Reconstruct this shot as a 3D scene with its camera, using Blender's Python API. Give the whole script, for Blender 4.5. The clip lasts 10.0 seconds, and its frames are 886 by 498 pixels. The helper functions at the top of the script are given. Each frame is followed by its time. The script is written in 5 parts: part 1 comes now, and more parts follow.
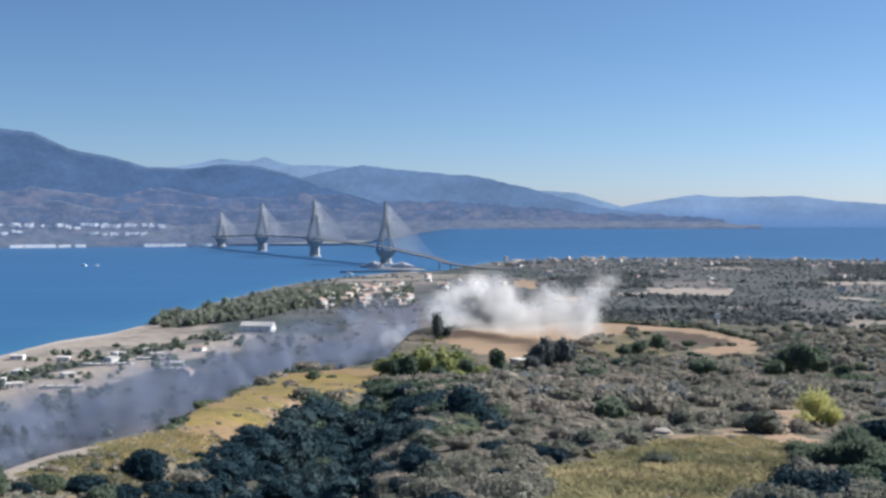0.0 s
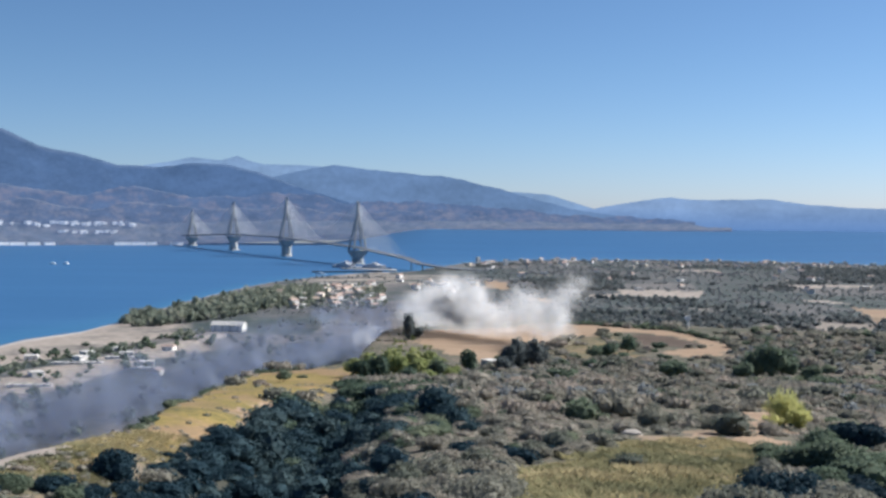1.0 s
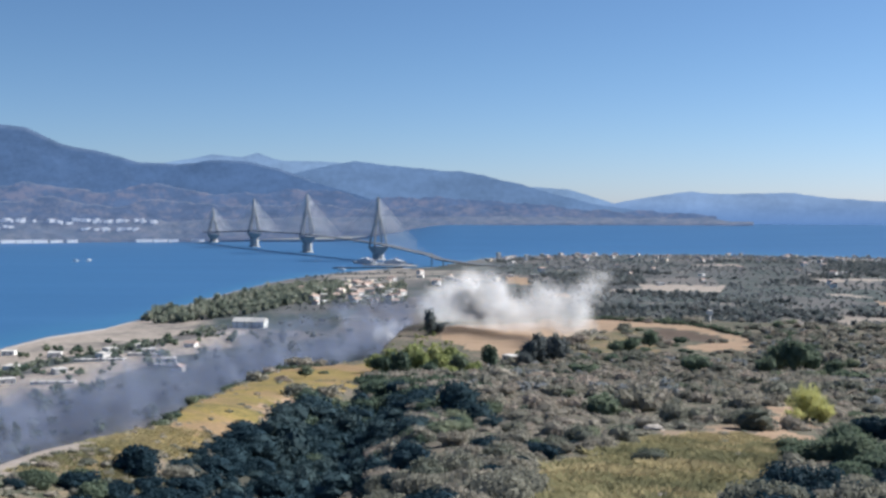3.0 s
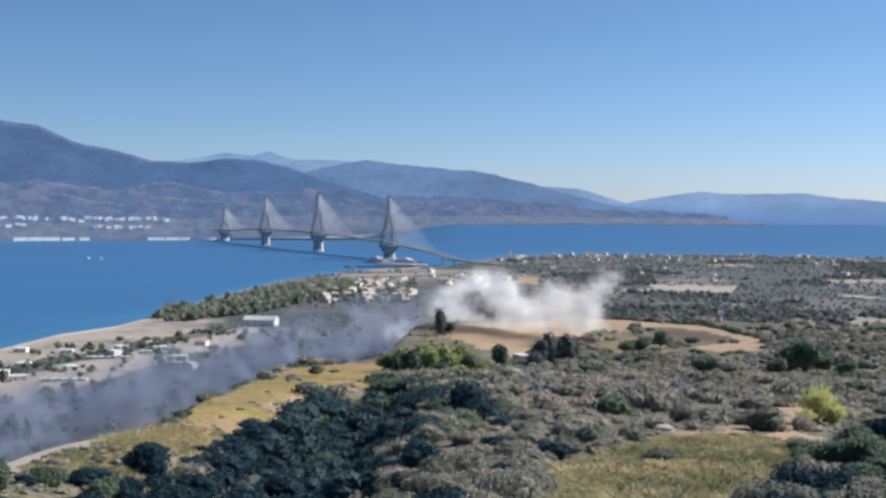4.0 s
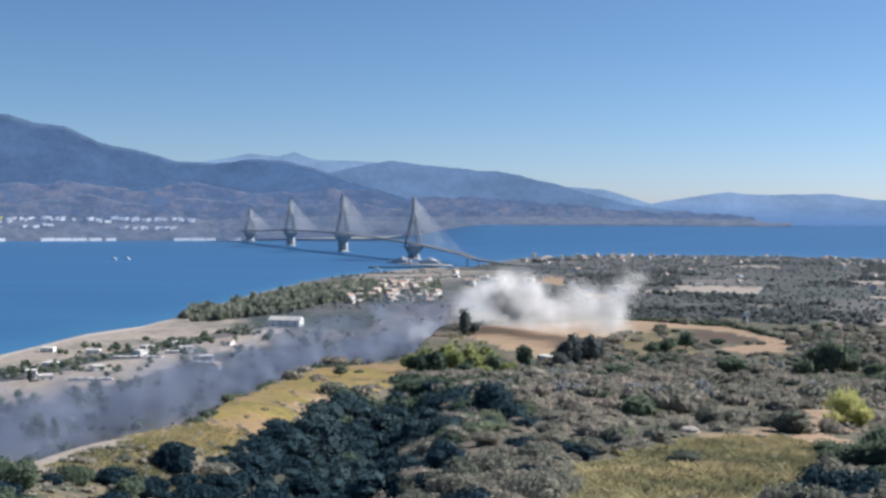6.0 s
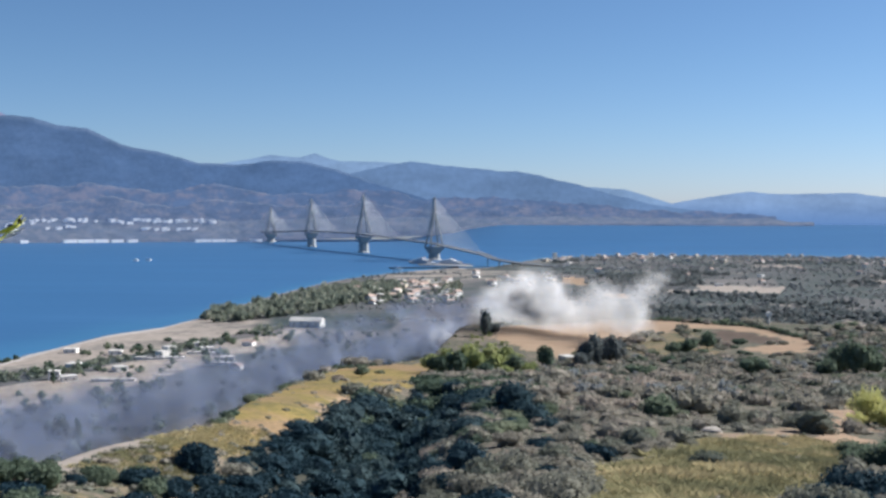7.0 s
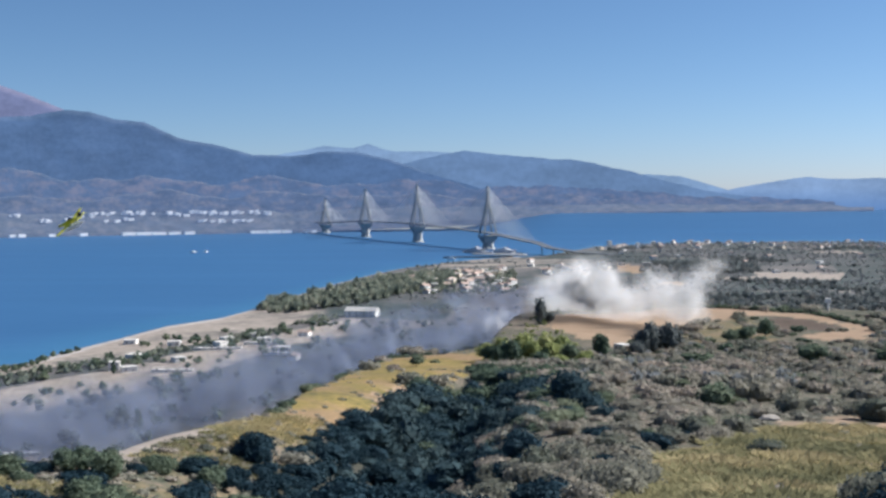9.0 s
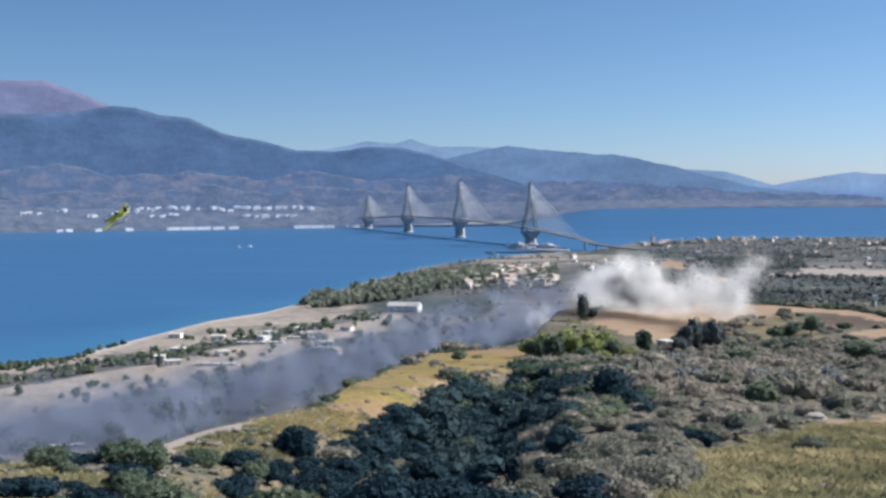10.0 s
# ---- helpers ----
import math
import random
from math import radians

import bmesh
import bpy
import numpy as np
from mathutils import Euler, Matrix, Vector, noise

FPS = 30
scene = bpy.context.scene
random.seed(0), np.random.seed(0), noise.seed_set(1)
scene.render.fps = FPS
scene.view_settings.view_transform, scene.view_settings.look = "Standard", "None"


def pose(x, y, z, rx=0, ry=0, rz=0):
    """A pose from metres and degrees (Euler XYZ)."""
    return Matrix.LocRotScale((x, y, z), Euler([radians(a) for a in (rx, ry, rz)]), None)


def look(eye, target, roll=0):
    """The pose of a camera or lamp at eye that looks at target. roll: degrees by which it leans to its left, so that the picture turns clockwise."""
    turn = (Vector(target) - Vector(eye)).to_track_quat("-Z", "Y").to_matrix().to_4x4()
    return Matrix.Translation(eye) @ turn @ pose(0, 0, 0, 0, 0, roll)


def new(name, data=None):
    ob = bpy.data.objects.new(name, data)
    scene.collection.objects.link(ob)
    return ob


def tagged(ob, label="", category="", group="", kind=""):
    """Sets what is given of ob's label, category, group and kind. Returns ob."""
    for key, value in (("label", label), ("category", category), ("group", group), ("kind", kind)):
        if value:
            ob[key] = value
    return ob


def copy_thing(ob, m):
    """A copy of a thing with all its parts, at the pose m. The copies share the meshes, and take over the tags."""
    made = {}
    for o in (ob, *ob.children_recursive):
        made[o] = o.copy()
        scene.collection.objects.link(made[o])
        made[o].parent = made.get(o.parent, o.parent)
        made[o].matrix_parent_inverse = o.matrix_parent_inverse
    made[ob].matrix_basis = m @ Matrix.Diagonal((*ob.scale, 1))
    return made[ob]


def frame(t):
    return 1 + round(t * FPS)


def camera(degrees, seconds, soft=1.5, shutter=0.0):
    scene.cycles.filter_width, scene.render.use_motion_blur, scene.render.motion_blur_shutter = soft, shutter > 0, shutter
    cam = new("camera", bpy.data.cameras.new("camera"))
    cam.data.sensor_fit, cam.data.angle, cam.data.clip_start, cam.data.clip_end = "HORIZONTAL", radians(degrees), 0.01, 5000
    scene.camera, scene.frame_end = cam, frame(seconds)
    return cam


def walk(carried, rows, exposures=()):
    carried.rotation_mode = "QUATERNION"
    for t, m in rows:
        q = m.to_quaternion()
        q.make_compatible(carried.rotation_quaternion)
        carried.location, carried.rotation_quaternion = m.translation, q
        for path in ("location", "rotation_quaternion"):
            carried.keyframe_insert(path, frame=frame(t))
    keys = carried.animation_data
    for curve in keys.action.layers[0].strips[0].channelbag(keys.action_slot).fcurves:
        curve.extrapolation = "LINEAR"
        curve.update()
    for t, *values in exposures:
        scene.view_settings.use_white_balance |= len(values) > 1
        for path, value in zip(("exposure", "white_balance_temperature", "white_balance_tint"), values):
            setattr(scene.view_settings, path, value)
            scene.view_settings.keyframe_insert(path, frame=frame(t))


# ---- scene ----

# Camera: it stands on a hillside 129 m above the strait and only turns.
cam = camera(41.0, 10.0, soft=2.8)
EYE = 129.0
ROWS = [
    (0.0, -0.028, -1.773, 0.096),
    (0.5, -0.794, -1.751, -0.126),
    (1.0, -1.363, -1.740, -0.366),
    (1.5, -1.536, -1.777, -0.405),
    (2.0, -1.242, -1.855, -0.333),
    (2.5, -0.830, -1.901, -0.125),
    (3.0, -0.385, -1.957, -0.037),
    (4.5, 0.331, -2.003, -0.366),
    (5.0, 0.550, -1.971, -0.403),
    (5.5, 0.887, -1.972, -0.353),
    (7.0, 2.323, -1.951, -0.054),
    (7.5, 2.774, -1.911, 0.045),
    (8.0, 3.330, -1.996, 0.238),
    (8.5, 3.954, -2.176, 0.442),
    (9.0, 4.907, -2.460, 0.587),
    (9.5, 5.953, -2.635, 0.597),
    (10.0, 6.956, -2.667, 0.563),
]
walk(cam, [(t, pose(0, 0, EYE, 90 + pitch, roll, yaw)) for t, yaw, pitch, roll in ROWS],
     [(0.0, 1.0, 5900, 10), (10.0, 1.0, 5900, 10)])

# ---- light: a clear morning, the sun ahead and to the right ----
SUN_AZ, SUN_EL = 66.0, 36.0
world = bpy.data.worlds.new("sky")
world.use_nodes = True
scene.world = world
wn = world.node_tree.nodes
wn.clear()
sky = wn.new("ShaderNodeTexSky")
sky.sky_type = "NISHITA"
sky.sun_disc = False
sky.sun_elevation = radians(SUN_EL)
sky.sun_rotation = radians(SUN_AZ)
sky.altitude = 100.0
sky.air_density, sky.dust_density, sky.ozone_density = 0.75, 0.3, 6.0
back = wn.new("ShaderNodeBackground")
back.inputs["Strength"].default_value = 0.05
wout = wn.new("ShaderNodeOutputWorld")
# pale sea haze low over the horizon
wl = world.node_tree.links
height = wn.new("ShaderNodeSeparateXYZ")
wl.new(wn.new("ShaderNodeTexCoord").outputs["Generated"], height.inputs[0])
haze = wn.new("ShaderNodeValToRGB")
while len(haze.color_ramp.elements) < 4:
    haze.color_ramp.elements.new(0.5)
for e, (p, c) in zip(haze.color_ramp.elements, ((0.0, (1.09, 1.01, 1.06)), (0.06, (1.06, 1.02, 1.0)), (0.12, (1.04, 1.02, 0.965)), (0.22, (1.02, 1.01, 0.945)))):
    e.position, e.color = p, (*c, 1)
wl.new(height.outputs["Z"], haze.inputs["Fac"])
veil_mix = wn.new("ShaderNodeMix")
veil_mix.data_type, veil_mix.blend_type = "RGBA", "MULTIPLY"
veil_mix.inputs[0].default_value = 1.0
wl.new(sky.outputs[0], veil_mix.inputs[6])
wl.new(haze.outputs["Color"], veil_mix.inputs[7])
wl.new(veil_mix.outputs[2], back.inputs["Color"])
world.node_tree.links.new(back.outputs[0], wout.inputs["Surface"])

sun_data = bpy.data.lights.new("sun", "SUN")
sun_data.energy, sun_data.angle, sun_data.color = 4.8, radians(0.6), (1.0, 0.93, 0.82)
sun = new("sun", sun_data)
SUN_DIR = Vector((math.sin(radians(SUN_AZ)) * math.cos(radians(SUN_EL)), math.cos(radians(SUN_AZ)) * math.cos(radians(SUN_EL)), math.sin(radians(SUN_EL))))
sun.matrix_world = look(SUN_DIR * 400, (0, 0, 0))


scene.cycles.transparent_max_bounces = 96  # thin smoke has many layers


# ---- materials ----
class Mat:
    """A small builder for node materials."""

    def __init__(self, name):
        self.m = bpy.data.materials.new(name)
        self.m.use_nodes = True
        self.n, self.l = self.m.node_tree.nodes, self.m.node_tree.links
        self.n.clear()
        self.out = self.n.new("ShaderNodeOutputMaterial")
        self.geo = self.n.new("ShaderNodeNewGeometry")

    def add(self, kind, **values):
        node = self.n.new(kind)
        for key, value in values.items():
            if isinstance(value, bpy.types.NodeSocket):
                self.l.new(value, node.inputs[key])
            else:
                node.inputs[key].default_value = value
        return node

    def noise(self, scale, detail=4.0, rough=0.6, stretch=None):
        vec = self.geo.outputs["Position"]
        if stretch:
            mp = self.n.new("ShaderNodeMapping")
            self.l.new(vec, mp.inputs["Vector"])
            mp.inputs["Scale"].default_value = stretch
            vec = mp.outputs[0]
        node = self.add("ShaderNodeTexNoise", Scale=scale, Detail=detail, Roughness=rough)
        self.l.new(vec, node.inputs["Vector"])
        return node.outputs["Fac"]

    def ramp(self, fac, stops):
        node = self.n.new("ShaderNodeValToRGB")
        el = node.color_ramp.elements
        while len(el) < len(stops):
            el.new(0.5)
        for e, (p, c) in zip(el, stops):
            e.position, e.color = p, (*c, 1) if len(c) == 3 else c
        self.l.new(fac, node.inputs["Fac"])
        return node.outputs["Color"]

    def mix(self, fac, a, b, mode="MIX"):
        node = self.n.new("ShaderNodeMix")
        node.data_type, node.blend_type = "RGBA", mode
        for sock, value in ((node.inputs[0], fac), (node.inputs[6], a), (node.inputs[7], b)):
            if isinstance(value, bpy.types.NodeSocket):
                self.l.new(value, sock)
            elif isinstance(value, (int, float)):
                sock.default_value = value
            else:
                sock.default_value = (*value, 1)
        return node.outputs[2]

    def math(self, op, a, b=0.0, clamp=False):
        node = self.n.new("ShaderNodeMath")
        node.operation, node.use_clamp = op, clamp
        for sock, value in ((node.inputs[0], a), (node.inputs[1], b)):
            if isinstance(value, bpy.types.NodeSocket):
                self.l.new(value, sock)
            else:
                sock.default_value = value
        return node.outputs[0]

    def attr(self, name):
        node = self.n.new("ShaderNodeAttribute")
        node.attribute_name = name
        return node.outputs["Fac"]

    def bump(self, height, strength, distance):
        node = self.add("ShaderNodeBump", Strength=strength, Distance=distance, Height=height)
        return node.outputs[0]

    def principled(self, color, rough=0.8, spec=0.3, metal=0.0, normal=None):
        node = self.n.new("ShaderNodeBsdfPrincipled")
        for key, value in (("Base Color", color), ("Roughness", rough), ("Specular IOR Level", spec), ("Metallic", metal)):
            if isinstance(value, bpy.types.NodeSocket):
                self.l.new(value, node.inputs[key])
            else:
                node.inputs[key].default_value = (*value, 1) if key == "Base Color" else value
        if normal:
            self.l.new(normal, node.inputs["Normal"])
        return node

    def done(self, shader):
        self.l.new(shader.outputs[0], self.out.inputs["Surface"])
        return self.m


def plain(name, a, b, scale, rough=0.8, spec=0.3, metal=0.0, bump=0.0):
    """A surface whose colour wanders between a and b at two scales."""
    k = Mat(name)
    f = k.math("ADD", k.math("MULTIPLY", k.noise(scale), 0.6), k.math("MULTIPLY", k.noise(scale * 7), 0.4))
    col = k.ramp(f, [(0.32, a), (0.68, b)])
    return k.done(k.principled(col, rough, spec, metal, k.bump(f, bump, 0.2) if bump else None))


def foliage(name, dark, mid, light, dry, thin_leaf=0.42):
    """Leaves: each plant has its own tint, each leaf a little of its own."""
    k = Mat(name)
    tint = k.attr("tint")
    leaf = k.geo.outputs["Random Per Island"]
    f = k.math("ADD", k.math("MULTIPLY", tint, 0.62), k.math("MULTIPLY", leaf, 0.16))
    own = k.n.new("ShaderNodeObjectInfo").outputs["Random"]
    f = k.math("ADD", f, k.math("MULTIPLY", own, 0.16))
    col = k.ramp(f, [(0.05, dark), (0.4, mid), (0.72, light), (0.95, dry)])
    col = k.mix(k.noise(0.35), col, k.mix(0.3, col, (0.03, 0.03, 0.02)))
    p = k.principled(col, 0.75, 0.06)
    tr = k.add("ShaderNodeBsdfTranslucent", Color=col)
    mx = k.add("ShaderNodeMixShader", Fac=thin_leaf)
    k.l.new(p.outputs[0], mx.inputs[1])
    k.l.new(tr.outputs[0], mx.inputs[2])
    return k.done(mx)


def ground_material():
    k = Mat("ground_soil")
    big, mid, fine = k.noise(0.012, 5), k.noise(0.09, 5), k.noise(1.3, 3)
    f = k.math("ADD", k.math("MULTIPLY", mid, 0.6), k.math("MULTIPLY", fine, 0.4))
    mottle = k.math("ADD", k.math("MULTIPLY", k.noise(0.55, 5, 0.7), 0.55), k.math("ADD", k.math("MULTIPLY", mid, 0.25), k.math("MULTIPLY", big, 0.2)))
    scrub = k.ramp(mottle, [(0.42, (0.0513, 0.0593, 0.0415)), (0.48, (0.0855, 0.0855, 0.062)), (0.53, (0.131, 0.112, 0.087)), (0.60, (0.188, 0.148, 0.118))])
    dry = k.ramp(mottle, [(0.41, (0.0803, 0.0775, 0.0389)), (0.48, (0.165, 0.134, 0.046)), (0.54, (0.225, 0.168, 0.058)), (0.61, (0.285, 0.196, 0.098))])
    tan = k.ramp(fine, [(0.35, (0.17, 0.115, 0.065)), (0.65, (0.30, 0.20, 0.125))])
    dry = k.mix(k.ramp(k.noise(0.035, 4, 0.6), [(0.50, (0, 0, 0)), (0.60, (0.8, 0.8, 0.8))]), dry, tan)
    field = k.ramp(k.math("ADD", k.math("MULTIPLY", k.noise(0.05, 4, 0.6, (0.35, 2.5, 1)), 0.7), k.math("MULTIPLY", fine, 0.3)),
                   [(0.3, (0.203, 0.136, 0.0892)), (0.5, (0.267, 0.189, 0.128)), (0.7, (0.31, 0.237, 0.165))])
    sand = k.ramp(f, [(0.3, (0.20, 0.17, 0.145)), (0.55, (0.30, 0.26, 0.225)), (0.75, (0.40, 0.36, 0.33))])
    # dark soil tone that paints shade under the shrubs
    shade_dark = k.ramp(f, [(0.3, (0.03, 0.035, 0.028)), (0.7, (0.065, 0.06, 0.048))])
    cell = k.n.new("ShaderNodeTexVoronoi")
    cell.inputs["Scale"].default_value = 0.011
    mp = k.n.new("ShaderNodeMapping")
    mp.inputs["Scale"].default_value = (0.75, 0.5, 1.0)
    mp.inputs["Rotation"].default_value = (0, 0, 0.25)
    k.l.new(k.geo.outputs["Position"], mp.inputs["Vector"])
    k.l.new(mp.outputs[0], cell.inputs["Vector"])
    sep = k.n.new("ShaderNodeSeparateColor")
    k.l.new(cell.outputs["Color"], sep.inputs[0])
    # plot colours leaned to blue-grey, distance haze painted into the soil
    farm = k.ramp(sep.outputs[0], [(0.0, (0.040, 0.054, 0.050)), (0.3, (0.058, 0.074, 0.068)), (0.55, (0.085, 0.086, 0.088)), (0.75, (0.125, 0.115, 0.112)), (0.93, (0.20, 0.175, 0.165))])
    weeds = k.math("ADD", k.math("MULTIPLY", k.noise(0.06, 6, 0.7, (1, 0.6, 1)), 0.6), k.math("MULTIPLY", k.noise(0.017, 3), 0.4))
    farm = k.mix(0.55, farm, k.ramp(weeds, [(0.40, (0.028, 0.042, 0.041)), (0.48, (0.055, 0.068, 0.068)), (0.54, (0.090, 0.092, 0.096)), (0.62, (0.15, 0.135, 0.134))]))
    shingle = k.ramp(f, [(0.3, (0.30, 0.275, 0.25)), (0.6, (0.44, 0.41, 0.385))])
    burnt = k.ramp(f, [(0.3, (0.03, 0.03, 0.035)), (0.7, (0.13, 0.12, 0.12))])
    fallow = k.ramp(f, [(0.3, (0.055, 0.042, 0.034)), (0.7, (0.115, 0.085, 0.066))])
    col = scrub
    for name, layer in (("farm", farm), ("dry", dry), ("field", field), ("fallow", fallow), ("sand", sand), ("shingle", shingle), ("burnt", burnt), ("shade_dark", shade_dark)):
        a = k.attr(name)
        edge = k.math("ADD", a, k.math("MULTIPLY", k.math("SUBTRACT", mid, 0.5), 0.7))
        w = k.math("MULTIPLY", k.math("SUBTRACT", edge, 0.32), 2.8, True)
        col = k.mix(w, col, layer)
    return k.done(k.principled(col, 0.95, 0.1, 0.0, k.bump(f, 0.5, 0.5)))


def sea_material():
    k = Mat("sea_water")
    swell = k.noise(0.02, 6, 0.65, (0.35, 1.6, 1))
    streak = k.noise(0.0028, 4, 0.55, (0.5, 2.4, 1))
    col = k.ramp(streak, [(0.3, (0.032, 0.10, 0.217)), (0.55, (0.036, 0.11, 0.235)), (0.75, (0.041, 0.12, 0.25))])
    col = k.mix(k.attr("shallow"), col, (0.055, 0.19, 0.30))
    return k.done(k.principled(col, 0.42, 0.18, 0.0, k.bump(swell, 0.35, 1.5)))


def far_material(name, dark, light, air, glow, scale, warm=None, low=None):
    """Distant land whose air haze is painted in as a faint glow of its own."""
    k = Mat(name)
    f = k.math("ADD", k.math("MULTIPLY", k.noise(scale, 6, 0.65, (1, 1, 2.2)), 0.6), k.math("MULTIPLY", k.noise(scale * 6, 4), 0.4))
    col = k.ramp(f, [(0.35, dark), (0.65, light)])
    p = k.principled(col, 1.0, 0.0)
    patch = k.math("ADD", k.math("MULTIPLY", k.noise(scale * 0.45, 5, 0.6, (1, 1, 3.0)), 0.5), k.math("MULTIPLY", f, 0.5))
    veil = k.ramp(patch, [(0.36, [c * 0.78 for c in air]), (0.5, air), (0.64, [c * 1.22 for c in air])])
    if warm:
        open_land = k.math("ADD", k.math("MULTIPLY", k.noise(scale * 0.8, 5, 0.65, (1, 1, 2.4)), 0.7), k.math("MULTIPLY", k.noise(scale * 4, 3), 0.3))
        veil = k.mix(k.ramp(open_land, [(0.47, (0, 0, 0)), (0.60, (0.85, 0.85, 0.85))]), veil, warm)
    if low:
        # haze thickening towards the water, painted into the glow by height
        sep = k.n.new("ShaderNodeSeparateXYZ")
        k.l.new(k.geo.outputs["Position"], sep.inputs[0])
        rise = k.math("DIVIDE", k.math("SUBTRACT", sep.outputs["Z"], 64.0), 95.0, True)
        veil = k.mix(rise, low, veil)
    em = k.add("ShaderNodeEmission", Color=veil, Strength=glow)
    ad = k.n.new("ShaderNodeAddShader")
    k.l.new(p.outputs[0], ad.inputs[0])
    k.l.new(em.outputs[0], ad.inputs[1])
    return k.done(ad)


def vapour_material(name, color, alpha):
    k = Mat(name)
    col = k.mix(k.noise(0.03), color, [c * 0.85 for c in color])
    d = k.add("ShaderNodeBsdfDiffuse", Color=col)
    t = k.add("ShaderNodeBsdfTranslucent", Color=col)
    half = k.add("ShaderNodeMixShader", Fac=0.7)
    k.l.new(d.outputs[0], half.inputs[1])
    k.l.new(t.outputs[0], half.inputs[2])
    clear = k.n.new("ShaderNodeBsdfTransparent")
    mx = k.add("ShaderNodeMixShader", Fac=k.math("MULTIPLY", k.attr("dens"), alpha))
    k.l.new(clear.outputs[0], mx.inputs[1])
    k.l.new(half.outputs[0], mx.inputs[2])
    return k.done(mx)


M_GROUND = ground_material()
M_SEA = sea_material()
M_SCRUB = foliage("scrub_leaves", (0.092, 0.121, 0.097), (0.238, 0.238, 0.194), (0.352, 0.320, 0.268), (0.44, 0.365, 0.31), 0.34)
# olive leaves paled and blued, haze over the plain put into their colour
M_OLIVE_HAZE = foliage("olive_haze_leaves", (0.20, 0.225, 0.232), (0.28, 0.298, 0.308), (0.345, 0.347, 0.362), (0.42, 0.395, 0.40), 0.5)
M_GREEN = foliage("green_leaves", (0.09, 0.13, 0.062), (0.195, 0.24, 0.10), (0.33, 0.365, 0.15), (0.43, 0.43, 0.20))
M_DARK = foliage("dark_leaves", (0.062, 0.098, 0.076), (0.112, 0.155, 0.112), (0.185, 0.22, 0.148), (0.26, 0.275, 0.19))
# near-black blue leaf tone painted in to stand for the gully's shade
M_OAK_SHADE = foliage("oak_shade_leaves", (0.010, 0.029, 0.046), (0.019, 0.046, 0.066), (0.036, 0.070, 0.087), (0.075, 0.11, 0.114), 0.25)
M_PINE = foliage("pine_needles", (0.13, 0.165, 0.135), (0.23, 0.26, 0.205), (0.31, 0.33, 0.26), (0.40, 0.385, 0.31))
# thicket leaves likewise lightened towards blue to stand for haze
M_THICKET_HAZE = foliage("thicket_haze_leaves", (0.092, 0.115, 0.122), (0.155, 0.178, 0.182), (0.225, 0.235, 0.232), (0.30, 0.28, 0.27), 0.5)
M_BROOM = foliage("broom_leaves", (0.42, 0.43, 0.17), (0.58, 0.57, 0.24), (0.68, 0.65, 0.31), (0.74, 0.69, 0.37))
M_GRASS = foliage("dry_grass", (0.16, 0.165, 0.09), (0.31, 0.285, 0.15), (0.46, 0.385, 0.21), (0.56, 0.45, 0.28))
M_BARK = plain("bark", (0.09, 0.07, 0.05), (0.18, 0.14, 0.10), 4.0, 0.9, 0.1, 0, 0.4)
M_CONCRETE = plain("concrete", (0.30, 0.30, 0.30), (0.42, 0.42, 0.41), 0.08, 0.85, 0.2)
# deck dark as asphalt and blued, haze over the strait in its colour
M_DECK = plain("deck_concrete_hazed", (0.075, 0.09, 0.115), (0.12, 0.132, 0.155), 0.05, 0.9, 0.2)
M_CABLE = plain("cable_sheath", (0.50, 0.51, 0.52), (0.60, 0.60, 0.60), 0.1, 0.5, 0.4)
M_ASPHALT = plain("asphalt", (0.05, 0.05, 0.055), (0.09, 0.09, 0.09), 0.2, 0.9, 0.2)
M_WHITE = plain("white_render", (0.70, 0.68, 0.64), (0.82, 0.80, 0.77), 0.4, 0.85, 0.2)
M_CREAM = plain("cream_render", (0.55, 0.47, 0.36), (0.68, 0.60, 0.48), 0.4, 0.85, 0.2)
M_TILE = plain("roof_tiles", (0.36, 0.26, 0.21), (0.46, 0.36, 0.31), 1.2, 0.85, 0.2)
M_SLAB = plain("flat_roof", (0.45, 0.43, 0.40), (0.62, 0.60, 0.57), 0.6, 0.9, 0.2)
# white paint greyed towards blue, haze put into the colour
M_HAZE_GREY = plain("haze_grey_paint", (0.44, 0.45, 0.48), (0.60, 0.60, 0.62), 0.3, 0.9, 0.1)
M_GLASS = plain("window_glass", (0.03, 0.04, 0.05), (0.06, 0.07, 0.09), 0.5, 0.15, 0.6)
M_YELLOW = plain("yellow_paint", (0.70, 0.66, 0.03), (0.80, 0.75, 0.06), 0.3, 0.4, 0.4)
M_BLACK = plain("dark_rubber", (0.02, 0.02, 0.02), (0.05, 0.05, 0.05), 0.5, 0.7, 0.3)
M_BOAT = plain("boat_paint", (0.78, 0.79, 0.80), (0.86, 0.86, 0.86), 0.3, 0.4, 0.4)
M_SMOKE = vapour_material("smoke", (0.29, 0.335, 0.455), 0.10)
M_SPRAY = vapour_material("water_spray", (0.985, 0.975, 0.97), 0.06)
M_STEAM = vapour_material("white_smoke", (0.95, 0.95, 0.96), 0.2)


